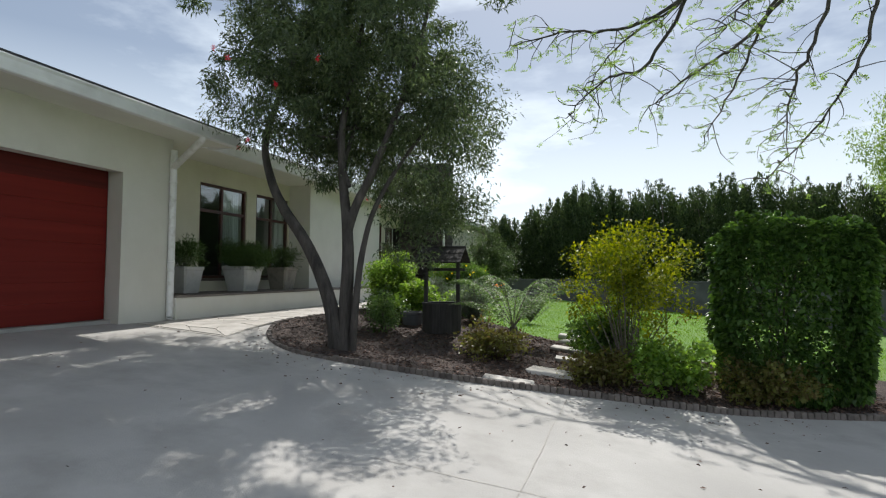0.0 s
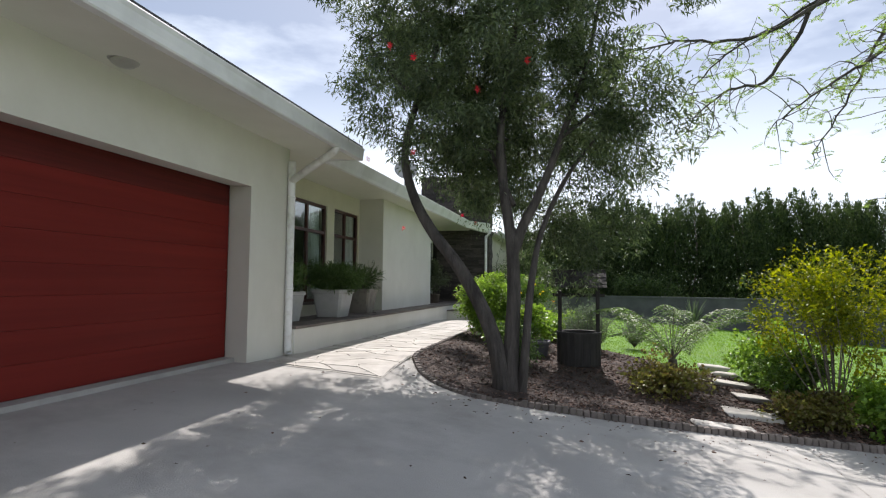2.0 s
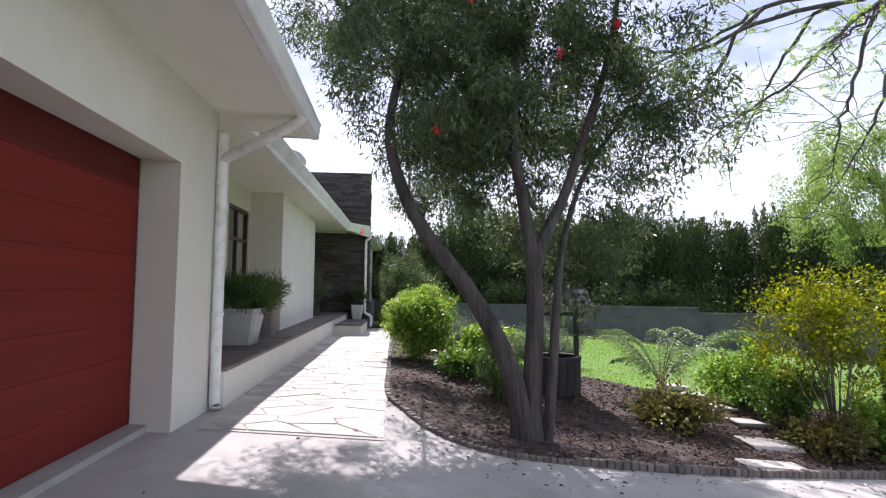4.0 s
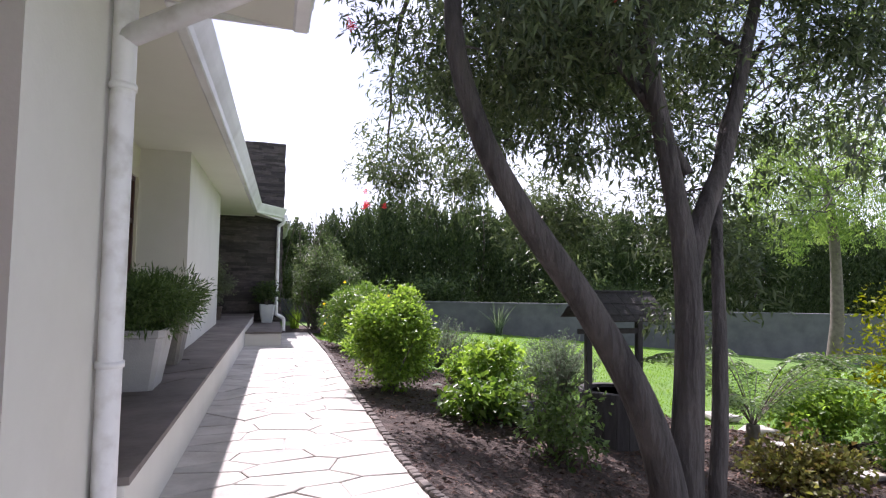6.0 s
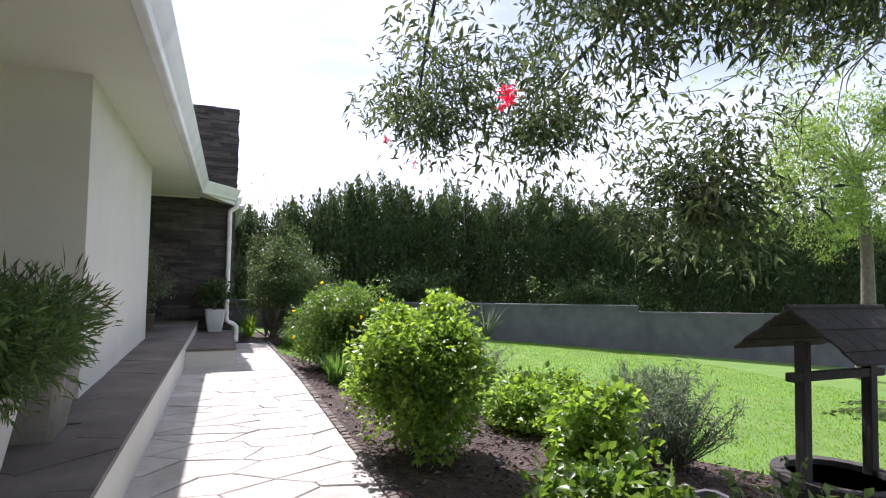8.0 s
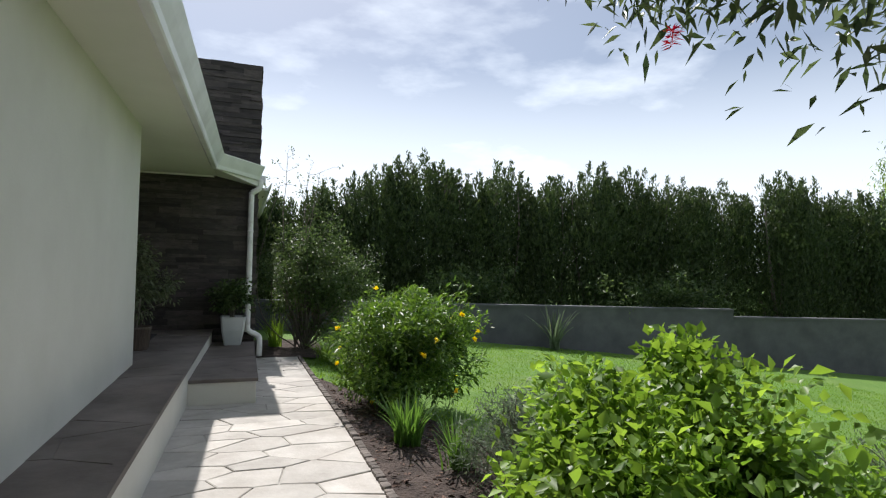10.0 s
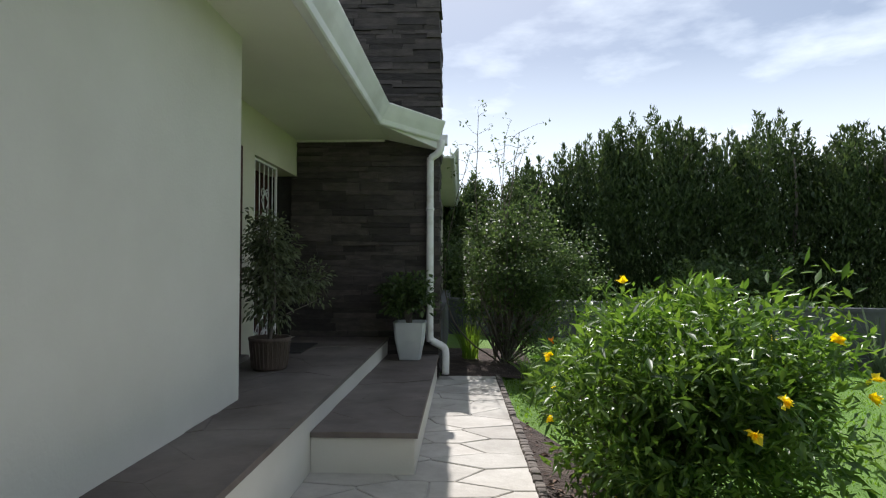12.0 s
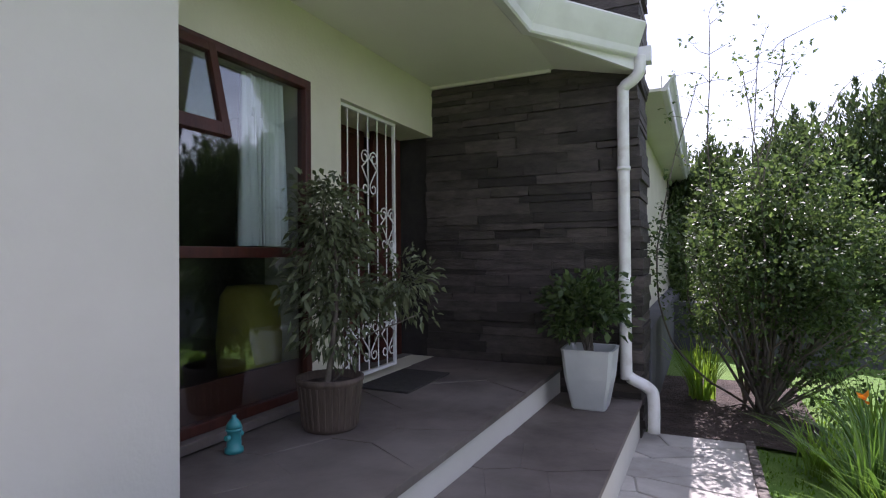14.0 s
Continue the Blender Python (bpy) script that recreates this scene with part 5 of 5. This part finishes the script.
for s in (-1, 1):
    part("post", boxes((WX + s * 0.29 - 0.03, WX + s * 0.29 + 0.03, WY - 0.03, WY + 0.03, WZ + 0.3, WZ + 1.28), bevel=0.006), DARKWOOD, well)
part("beam", boxes((WX - 0.40, WX + 0.40, WY - 0.025, WY + 0.025, WZ + 1.06, WZ + 1.11), bevel=0.005), DARKWOOD, well)
for s in (-1, 1):
    for r in range(5):
        for c in range(6):
            bm = boxes((-0.066, 0.066, -0.10, 0.0, 0.0, 0.012))
            bm.transform(Matrix.Translation((WX - 0.33 + c * 0.136, WY, WZ + 1.46)) @ pose(0, 0, 0, 0, 0, 0 if s < 0 else 180) @ pose(0, 0, 0, 36, 0, 0) @ Matrix.Translation((0, -0.085 * r, 0.006 * (r % 2))))
            part("shingle", bm, DARKWOOD, well)
part("ridge", tube(bmesh.new(), [(WX - 0.42, WY, WZ + 1.47), (WX + 0.42, WY, WZ + 1.47)], 0.02, 8), DARKWOOD, well)

# small stone trough and clay pots near the well
tr = thing("stone_trough", (-2.75, 8.75, float(gz(-2.75, 8.75)) + 0.02), "small grey stone trough in the bed", "trough")
bz = float(gz(-2.75, 8.75)) + 0.02
part("body", lathe(bmesh.new(), (-2.75, 8.75, bz), [(0.14, 0), (0.17, 0.18), (0.19, 0.2), (0.19, 0.24), (0.16, 0.24), (0.15, 0.18)], 24, 1.0), RETAIN, tr)
for x, y in ((-3.05, 9.05), (-2.72, 9.25)):
    z = float(gz(x, y)) + 0.02
    q = thing("clay_pot", (x, y, z), "small upturned terracotta pot on the mulch", "pot", "clay pots in the bed")
    part("body", lathe(bmesh.new(), (x, y, z), [(0.06, 0), (0.065, 0.01), (0.05, 0.12), (0.02, 0.125)], 16), shade("terracotta", (0.22, 0.08, 0.05), (0.32, 0.12, 0.07), 0.9, 8) if x < -3 else bpy.data.materials["terracotta"], q, smooth=True)


# ---- ferns and strap-leaved plants ----
def fern(at, fronds, length, label, seed, rise=0.55):
    rng = np.random.default_rng(seed)
    t = thing("tree_fern", at, label, "fern")
    bm, P, W = bmesh.new(), [], []
    tube(bm, [(at[0], at[1], at[2] - 0.05), (at[0], at[1], at[2] + 0.20)], [0.08, 0.06], 8)
    root = Vector((at[0], at[1], at[2] + 0.18))
    for k in range(fronds):
        a = math.tau * k / fronds + rng.normal() * 0.2
        ln = length * rng.uniform(0.75, 1.15)
        out = Vector((math.cos(a), math.sin(a), 0))
        r = rise * rng.uniform(0.7, 1.3)
        pts = [root + out * ln * u + Vector((0, 0, ln * (r * 1.95 * u - r * 1.3 * u * u))) for u in np.linspace(0, 1, 12)]
        tube(bm, pts, [0.008 - 0.006 * i / 11 for i in range(12)], 5, False)
        side = Vector((-out.y, out.x, 0))
        for i in range(2, 12):
            for s in (-1, 1):
                # each rib carries side ribs with small leaflets
                u = i / 11
                reach = 0.155 * length * math.sin(math.pi * min(1, 0.12 + u * 0.9)) ** 0.7
                m = 16
                w = np.linspace(0.08, 1, m)[:, None]
                way = np.array(side) * s + np.array(out) * 0.35 + np.array((0, 0, -0.18))
                for j in (0, 0.5):
                    base = np.array(pts[i]) * (1 - j) + np.array(pts[i - 1]) * j
                    q = base + way * w * reach - np.array((0, 0, 1)) * (w ** 2) * reach * 0.25
                    sg = np.where(np.arange(m)[:, None] % 2, 1, -1)
                    P.append(q), W.append(np.array(out) * sg + way * 0.5 + rng.normal(size=(m, 3)) * 0.12)
    part("stalk", bm, TWIG, t, smooth=True)
    part_mesh(t, "frond", leaf_mesh("frond", np.concatenate(P), np.concatenate(W), 0.040, 0.015, rng, 0.1, 0.1, 0.2), L_FERN)


fern(at_ground(-0.78, 8.05, -0.12), 15, 1.12, "arching tree fern with silvery green fronds", 61, 0.78)


def strap_plant(name, at, blades, length, width, label, seed, material=L_STRAP, lean=0.55):
    rng = np.random.default_rng(seed)
    t = thing(name, at, label, "plant")
    for k in range(blades):
        v, f = [], []
        a = rng.random() * math.tau
        ln, out = length * rng.uniform(0.6, 1.1), lean * rng.uniform(0.15, 1.25)
        d, s = Vector((math.cos(a), math.sin(a), 0)), Vector((-math.sin(a), math.cos(a), 0))
        root = Vector(at) + d * 0.08 * rng.random() + s * rng.normal() * 0.05
        for i in range(6):
            u = i / 5
            c = root + d * ln * out * u ** 1.5 + Vector((0, 0, ln * (u - 0.42 * out * u * u)))
            w = width * (1 - u ** 2.2) * 0.5 + 0.001
            v += [c + s * w + d * w * 0.4, c - d * w * 0.2, c - s * w + d * w * 0.4]
        for i in range(5):
            q = i * 3
            f += [(q, q + 1, q + 4, q + 3), (q + 1, q + 2, q + 5, q + 4)]
        me = bpy.data.meshes.new("blade")
        me.from_pydata([tuple(p) for p in v], [], f)
        me.update()
        link("blade", me, material, t)
    return t


strap_plant("agapanthus", at_ground(-3.98, 13.55), 90, 0.52, 0.024, "clump of green strap-leaved agapanthus by the path", 71)
strap_plant("agapanthus", at_ground(-3.75, 12.95), 60, 0.46, 0.022, "smaller clump of strap-leaved agapanthus", 72)
strap_plant("strap_grass", at_ground(-4.75, 20.5), 90, 0.75, 0.016, "bright green grassy clump behind the chimney", 73, L_BUSH, 0.5)
strap_plant("strap_grass", at_ground(-3.55, 19.4), 110, 0.70, 0.016, "bright green grassy clump by the lawn", 74, L_BUSH, 0.7)
strap_plant("strap_grass", at_ground(-3.85, 18.0), 130, 0.62, 0.014, "green grassy clump beside the path", 75, L_STRAP, 0.7)
strap_plant("strap_grass", at_ground(-3.85, 17.35), 120, 0.5, 0.013, "bright green grassy clump spilling to the path", 79, L_BUSH, 0.75)
strap_plant("strap_grass", at_ground(-3.52, 17.6), 130, 0.62, 0.014, "lush green grassy clump by the path", 89, L_BUSH, 0.8)
strap_plant("strap_grass", at_ground(-3.7, 18.6), 130, 0.7, 0.014, "lush green grassy clump by the lawn", 98, L_STRAP, 0.8)
strap_plant("strap_grass", at_ground(-4.0, 18.7), 90, 0.5, 0.012, "lush green grassy clump by the path", 97, L_BUSH, 0.8)
strap_plant("spiky_agave", (1.9, 21.0, float(gz(1.9, 21.0))), 40, 1.2, 0.05, "spiky agave before the garden wall", 76, L_GREY, 0.6)
lily = strap_plant("day_lily", at_ground(-3.1, 18.6), 90, 0.6, 0.018, "day lilies with orange flowers by the lawn", 77, L_BUSH, 0.6)
rng = np.random.default_rng(78)
for k in range(9):
    b = np.array((-3.1, 18.6, 0.36)) + rng.normal(size=3) * (0.2, 0.2, 0.07)
    link("flower", leaf_mesh("flower", np.repeat(b[None], 8, 0), rng.normal(size=(8, 3)) + (0, 0, 0.6), 0.06, 0.026, rng), ORANGE, lily, "orange lily flower")

# rosemary and lavender spikes
def spikes(name, at, n, height, spread, label, seed):
    rng = np.random.default_rng(seed)
    t = thing(name, at, label, "shrub")
    bm, P, W = bmesh.new(), [], []
    for k in range(n):
        a = rng.random() * math.tau
        lean = spread * rng.random() ** 0.6
        tip = Vector((at[0] + math.cos(a) * lean, at[1] + math.sin(a) * lean, at[2] + height * rng.uniform(0.55, 1.1) * (1 - 0.35 * lean / spread)))
        pts = grow(bm, at, tip, 0.006, 0.003, rng, 0.07, 5, 0.05, 9)
        for q in pts[2:]:
            m = 16
            P.append(np.array(q) + rng.normal(size=(m, 3)) * 0.018)
            W.append(rng.normal(size=(m, 3)) * 0.7 + np.array(tip - Vector(at)) * 0.9)
    part("stem", bm, TWIG, t, smooth=True)
    part_mesh(t, "foliage", leaf_mesh("foliage", np.concatenate(P), np.concatenate(W), 0.034, 0.007, rng, 0.1), L_GREY)
    return t


spikes("rosemary_bush", at_ground(-2.7, 12.6), 110, 0.85, 0.75, "upright grey-green rosemary with long spikes", 81)
spikes("rosemary_bush", at_ground(-3.45, 12.1), 130, 0.78, 0.6, "bushy grey-green rosemary by the path", 82)
spikes("lavender_bush", at_ground(-1.9, 9.9), 60, 0.85, 0.5, "grey lavender bush with upright spikes near the well", 83)
spikes("lavender_bush", at_ground(-1.0, 11.4), 40, 0.75, 0.45, "grey-green upright herb by the lawn", 84)
shrub("leafy_shrub", at_ground(-2.5, 11.2), (-2.45, 11.2, 0.06), (0.55, 0.5, 0.36), 3800, L_BUSH, "loose light green shrub beside the lawn", 85, 60, 0.09, (0.06, 0.042), 0.5, flower=(ORANGE, 2, 0.04, "orange flower"))
shrub("hedge_shrub", at_ground(0.6, 22.9), (0.6, 23.2, 0.8), (1.6, 0.6, 0.9), 4200, L_ROSE, "dark shrubs behind the garden wall", 87, 90, 0.2, (0.11, 0.05), 0.5)
shrub("hedge_shrub", at_ground(6.0, 21.2), (6.0, 21.4, 0.5), (2.4, 0.6, 0.9), 5200, L_ROSE, "dark shrubs behind the garden wall", 88, 110, 0.2, (0.11, 0.05), 0.5)

# ---- stepping stones ----
rng = np.random.default_rng(90)
for x, y, a, b in ((-0.08, 6.95, 0.32, 0.20), (0.14, 7.7, 0.22, 0.15), (0.04, 8.25, 0.22, 0.14), (0.1, 8.8, 0.2, 0.14), (0.0, 9.35, 0.2, 0.14), (-0.55, 6.22, 0.34, 0.10)):
    z = float(gz(x, y)) + 0.022
    st = thing("stepping_stone", (x, y, z), "flat pale stepping stone set in the mulch", "stepping stone", "stepping stones to the lawn")
    bm = boxes((x - a, x + a, y - b, y + b, z - 0.03, z + 0.04))
    for v in bm.verts:
        v.co.x += rng.normal() * 0.035
        v.co.y += rng.normal() * 0.035
        v.co.z += -0.09 * (v.co.x - x)
    bmesh.ops.bevel(bm, geom=list(bm.edges), offset=0.012, segments=1, affect="EDGES")
    part("slab", bm, STONE, st)


strip_mesh("soil_patch", np.arange(-5.15, -3.79, 0.15), lambda x: 19.16, lambda x: 21.6, 14, 0.012, SOIL, "dry soil at the end of the path", "soil")


# ---- pieces of paving ----
def clip(poly, nx, ny, d):
    """The part of a convex outline where nx*x + ny*y <= d."""
    out = []
    for i, (x0, y0) in enumerate(poly):
        x1, y1 = poly[(i + 1) % len(poly)]
        a, b = nx * x0 + ny * y0 - d, nx * x1 + ny * y1 - d
        if a <= 0:
            out.append((x0, y0))
        if a * b < 0:
            t = a / (a - b)
            out.append((x0 + (x1 - x0) * t, y0 + (y1 - y0) * t))
    return out


def crazy_cells(x0, x1, y0, y1, step_x, step_y, seed, gap):
    """Irregular flagstones that fill a rectangle, with a gap between them."""
    rng = np.random.default_rng(seed)
    seeds = []
    ny, nx = max(1, round((y1 - y0) / step_y)), max(1, round((x1 - x0) / step_x))
    for j in range(ny):
        for i in range(nx):
            seeds.append((x0 + (i + 0.5 + (0.25 if j % 2 else -0.25) + rng.uniform(-0.38, 0.38)) * (x1 - x0) / nx, y0 + (j + 0.5 + rng.uniform(-0.42, 0.42)) * (y1 - y0) / ny))
    k = step_x / step_y
    cells = []
    for a, (sx, sy) in enumerate(seeds):
        poly = [(x0, y0), (x1, y0), (x1, y1), (x0, y1)]
        for b, (tx, ty) in enumerate(seeds):
            if a == b or abs(ty - sy) > 4 * step_y:
                continue
            # the middle line between the two seeds, with the stones lying crosswise
            nx_, ny_ = (tx - sx), (ty - sy) * k * k
            ln = math.hypot(nx_, ny_)
            mx, my = (sx + tx) / 2, (sy + ty) / 2
            poly = clip(poly, nx_ / ln, ny_ / ln, (nx_ * mx + ny_ * my) / ln - gap / 2)
            if len(poly) < 3:
                break
        if len(poly) >= 3:
            cells.append(poly)
    return cells


def flag(parent, name, poly, zfun, thick, material, rng, bevel=0.008):
    cx, cy = sum(p[0] for p in poly) / len(poly), sum(p[1] for p in poly) / len(poly)
    lift = rng.uniform(-0.003, 0.003)
    tilt_x, tilt_y = rng.normal() * 0.006, rng.normal() * 0.006
    bm = bmesh.new()
    lo, up, top = [], [], []
    for x, y in poly:
        z = zfun(x, y)
        d = math.hypot(x - cx, y - cy) + 1e-6
        ix, iy = x - (x - cx) / d * bevel, y - (y - cy) / d * bevel
        h = thick + lift + tilt_x * (x - cx) + tilt_y * (y - cy)
        lo.append(bm.verts.new((x, y, z)))
        up.append(bm.verts.new((x, y, z + h - bevel * 0.6)))
        top.append(bm.verts.new((ix, iy, z + h)))
    n = len(poly)
    for i in range(n):
        j = (i + 1) % n
        bm.faces.new((lo[i], lo[j], up[j], up[i]))
        bm.faces.new((up[i], up[j], top[j], top[i]))
    bm.faces.new(top)
    bmesh.ops.recalc_face_normals(bm, faces=bm.faces)
    return part(name, bm, material, parent)


rng = np.random.default_rng(91)
path_z = lambda x, y: float(gz(min(x, -4.4), y))
path = sheet("path", np.linspace(-6.02, -4.40, 7), np.linspace(5.75, 19.15, 68), np.vectorize(path_z), GROUT, "crazy-paved path of pale stone flags beside the house", "path", lift=0.019)
for poly in crazy_cells(-6.00, -4.42, 5.8, 19.1, 0.50, 0.27, 92, 0.011):
    flag(path, "flagstone", poly, lambda x, y: path_z(x, y) + 0.004, 0.026, STONE, rng)

ver = bpy.data.objects["veranda"]
for poly in crazy_cells(-7.03, -5.885, 6.57, 18.92, 0.46, 0.40, 93, 0.0012):
    poly = [(x + (float(front_x(y)) + 5.90) * (x + 7.03) / 1.145, y) for x, y in poly]
    flag(ver, "slate_flag", poly, lambda x, y: 0.325, 0.036, SLAB, rng, 0.0015)
stp = bpy.data.objects["veranda_step"]
for poly in crazy_cells(-5.899, -5.17, 15.40, 18.92, 0.46, 0.44, 94, 0.0012):
    poly = [(max(x, float(front_x(y)) + 0.004), y) for x, y in poly]
    flag(stp, "slate_flag", poly, lambda x, y: step_z(y) - 0.036, 0.036, SLAB, rng, 0.0015)

# ---- stacked slate chimney wall ----
chim = structure("wall_chimney", boxes((-7.66, -5.20, 18.96, 19.60, -0.4, 4.80)), SLATE_BED, "tall chimney wall of dark stacked slate", "chimney")
z = -0.25
while z < 4.84:
    h = rng.uniform(0.045, 0.105)
    x = -7.10 if z < 3.0 else -7.70
    while x < -5.16:
        w = rng.uniform(0.22, 0.75)
        if x + w > -5.30:
            w = -5.155 - x
        last = x + w > -5.2
        out = rng.uniform(0.0, 0.028)
        bm = boxes((x + 0.0015, x + w - 0.0015 + (rng.uniform(-0.02, 0.012) if last else 0), 18.93 - out + 0.012, 19.61 if last else 19.05, z + 0.0015, z + h - 0.0015))
        for v in bm.verts:
            v.co += Vector((rng.normal() * 0.004, rng.normal() * 0.005, rng.normal() * 0.003))
        part("slate_stone", bm, SLATE, chim)
        x += w
    z += h

# ---- bed edging: small upright rounds along path and drive ----
def edging(name, line, step, height, label):
    pts = smooth_line([(x, y, 0) for x, y in line], 10)
    total, run = [], 0.0
    bm0 = boxes((-step * 0.46, step * 0.46, -0.032, 0.032, -0.06, height), bevel=0.014)
    me = bpy.data.meshes.new("edging_block")
    bm0.to_mesh(me), bm0.free()
    me.materials.append(EDGE)
    ed = thing(name, (line[0][0], line[0][1], 0), label, "edging", "", "structure")
    last = pts[0]
    acc = 0.0
    for p, q in zip(pts, pts[1:]):
        d = (q - p)
        ln = d.length
        while acc < ln:
            c = p + d * (acc / ln)
            ob = new("edging_block", me)
            ob.parent = ed
            ob.matrix_basis = Matrix.Translation(Vector((c.x, c.y, float(gz(c.x, c.y)) + rng.uniform(-0.008, 0.008))) - BASE[ed]) @ pose(0, 0, 0, rng.normal() * 3, rng.normal() * 3, math.degrees(math.atan2(d.y, d.x)) + rng.normal() * 3)
            acc += step
        acc -= ln
    return ed


edging("bed_edging", EDGE_LINE[:8], 0.062, 0.055, "low dark edging of small upright blocks along the path")
edging("drive_edging", EDGE_LINE[7:15], 0.075, 0.085, "dark scalloped block edging between drive and bed")

# ---- grass, leaves and chips, past counting ----
rng = np.random.default_rng(99)
n = 70000
x = rng.uniform(-4.35, 6.5, n)
y = rng.uniform(8.2, 21.5, n)
ok = (y > np.interp(x, [-4.4, -3.6, -2.6, -1.6, -0.6, 0.6, 1.5, 4.5, 7], [17.0, 14.8, 11.0, 10.2, 9.0, 8.3, 8.5, 8.6, 9.2]) + 0.02 * rng.normal(size=n)) & (y < wall_line(x) - 0.1)
x, y = x[ok], y[ok]
p = np.stack([x, y, gz(x, y) - 0.02], 1)
w = np.stack([rng.normal(size=len(x)) * 0.5, rng.normal(size=len(x)) * 0.5, np.ones(len(x))], 1)
tagged(link("grass", leaf_mesh("grass", p, w, 0.026, 0.010, rng, 0.1), BLADE, None), "short mown grass blades of the lawn", "grass", "", "stuff")
n = 16000
x = rng.uniform(-4.36, 4.0, n)
y0 = edge_y(x) + 0.05
y = y0 + rng.random(n) * (bed_far(x) - y0)
p = np.stack([x, y, gz(x, y) + 0.034], 1)
w = rng.normal(size=(n, 3)) * (1, 1, 0.18)
tagged(link("mulch", leaf_mesh("mulch", p, w, 0.05, 0.02, rng, 0.3), shade("bark_chip", (0.07, 0.04, 0.03), (0.20, 0.13, 0.10), 0.95, 10, 0.2, 40, vary=0.5), None), "fallen leaves and bark chips on the soil", "mulch", "", "stuff")
n = 420
x = rng.uniform(-6.0, 3.0, n)
y = np.where(rng.random(n) < 0.7, edge_y(x) - np.abs(rng.normal(size=n)) * 0.5, rng.uniform(0, 6, n))
p = np.stack([x, y, gz(x, y) + 0.016], 1)
w = rng.normal(size=(n, 3)) * (1, 1, 0.08)
tagged(link("leaf_litter", leaf_mesh("leaf_litter", p, w, 0.035, 0.016, rng, 0.2), bpy.data.materials["bark_chip"], None), "a few dry fallen leaves on the concrete", "leaf litter", "", "stuff")
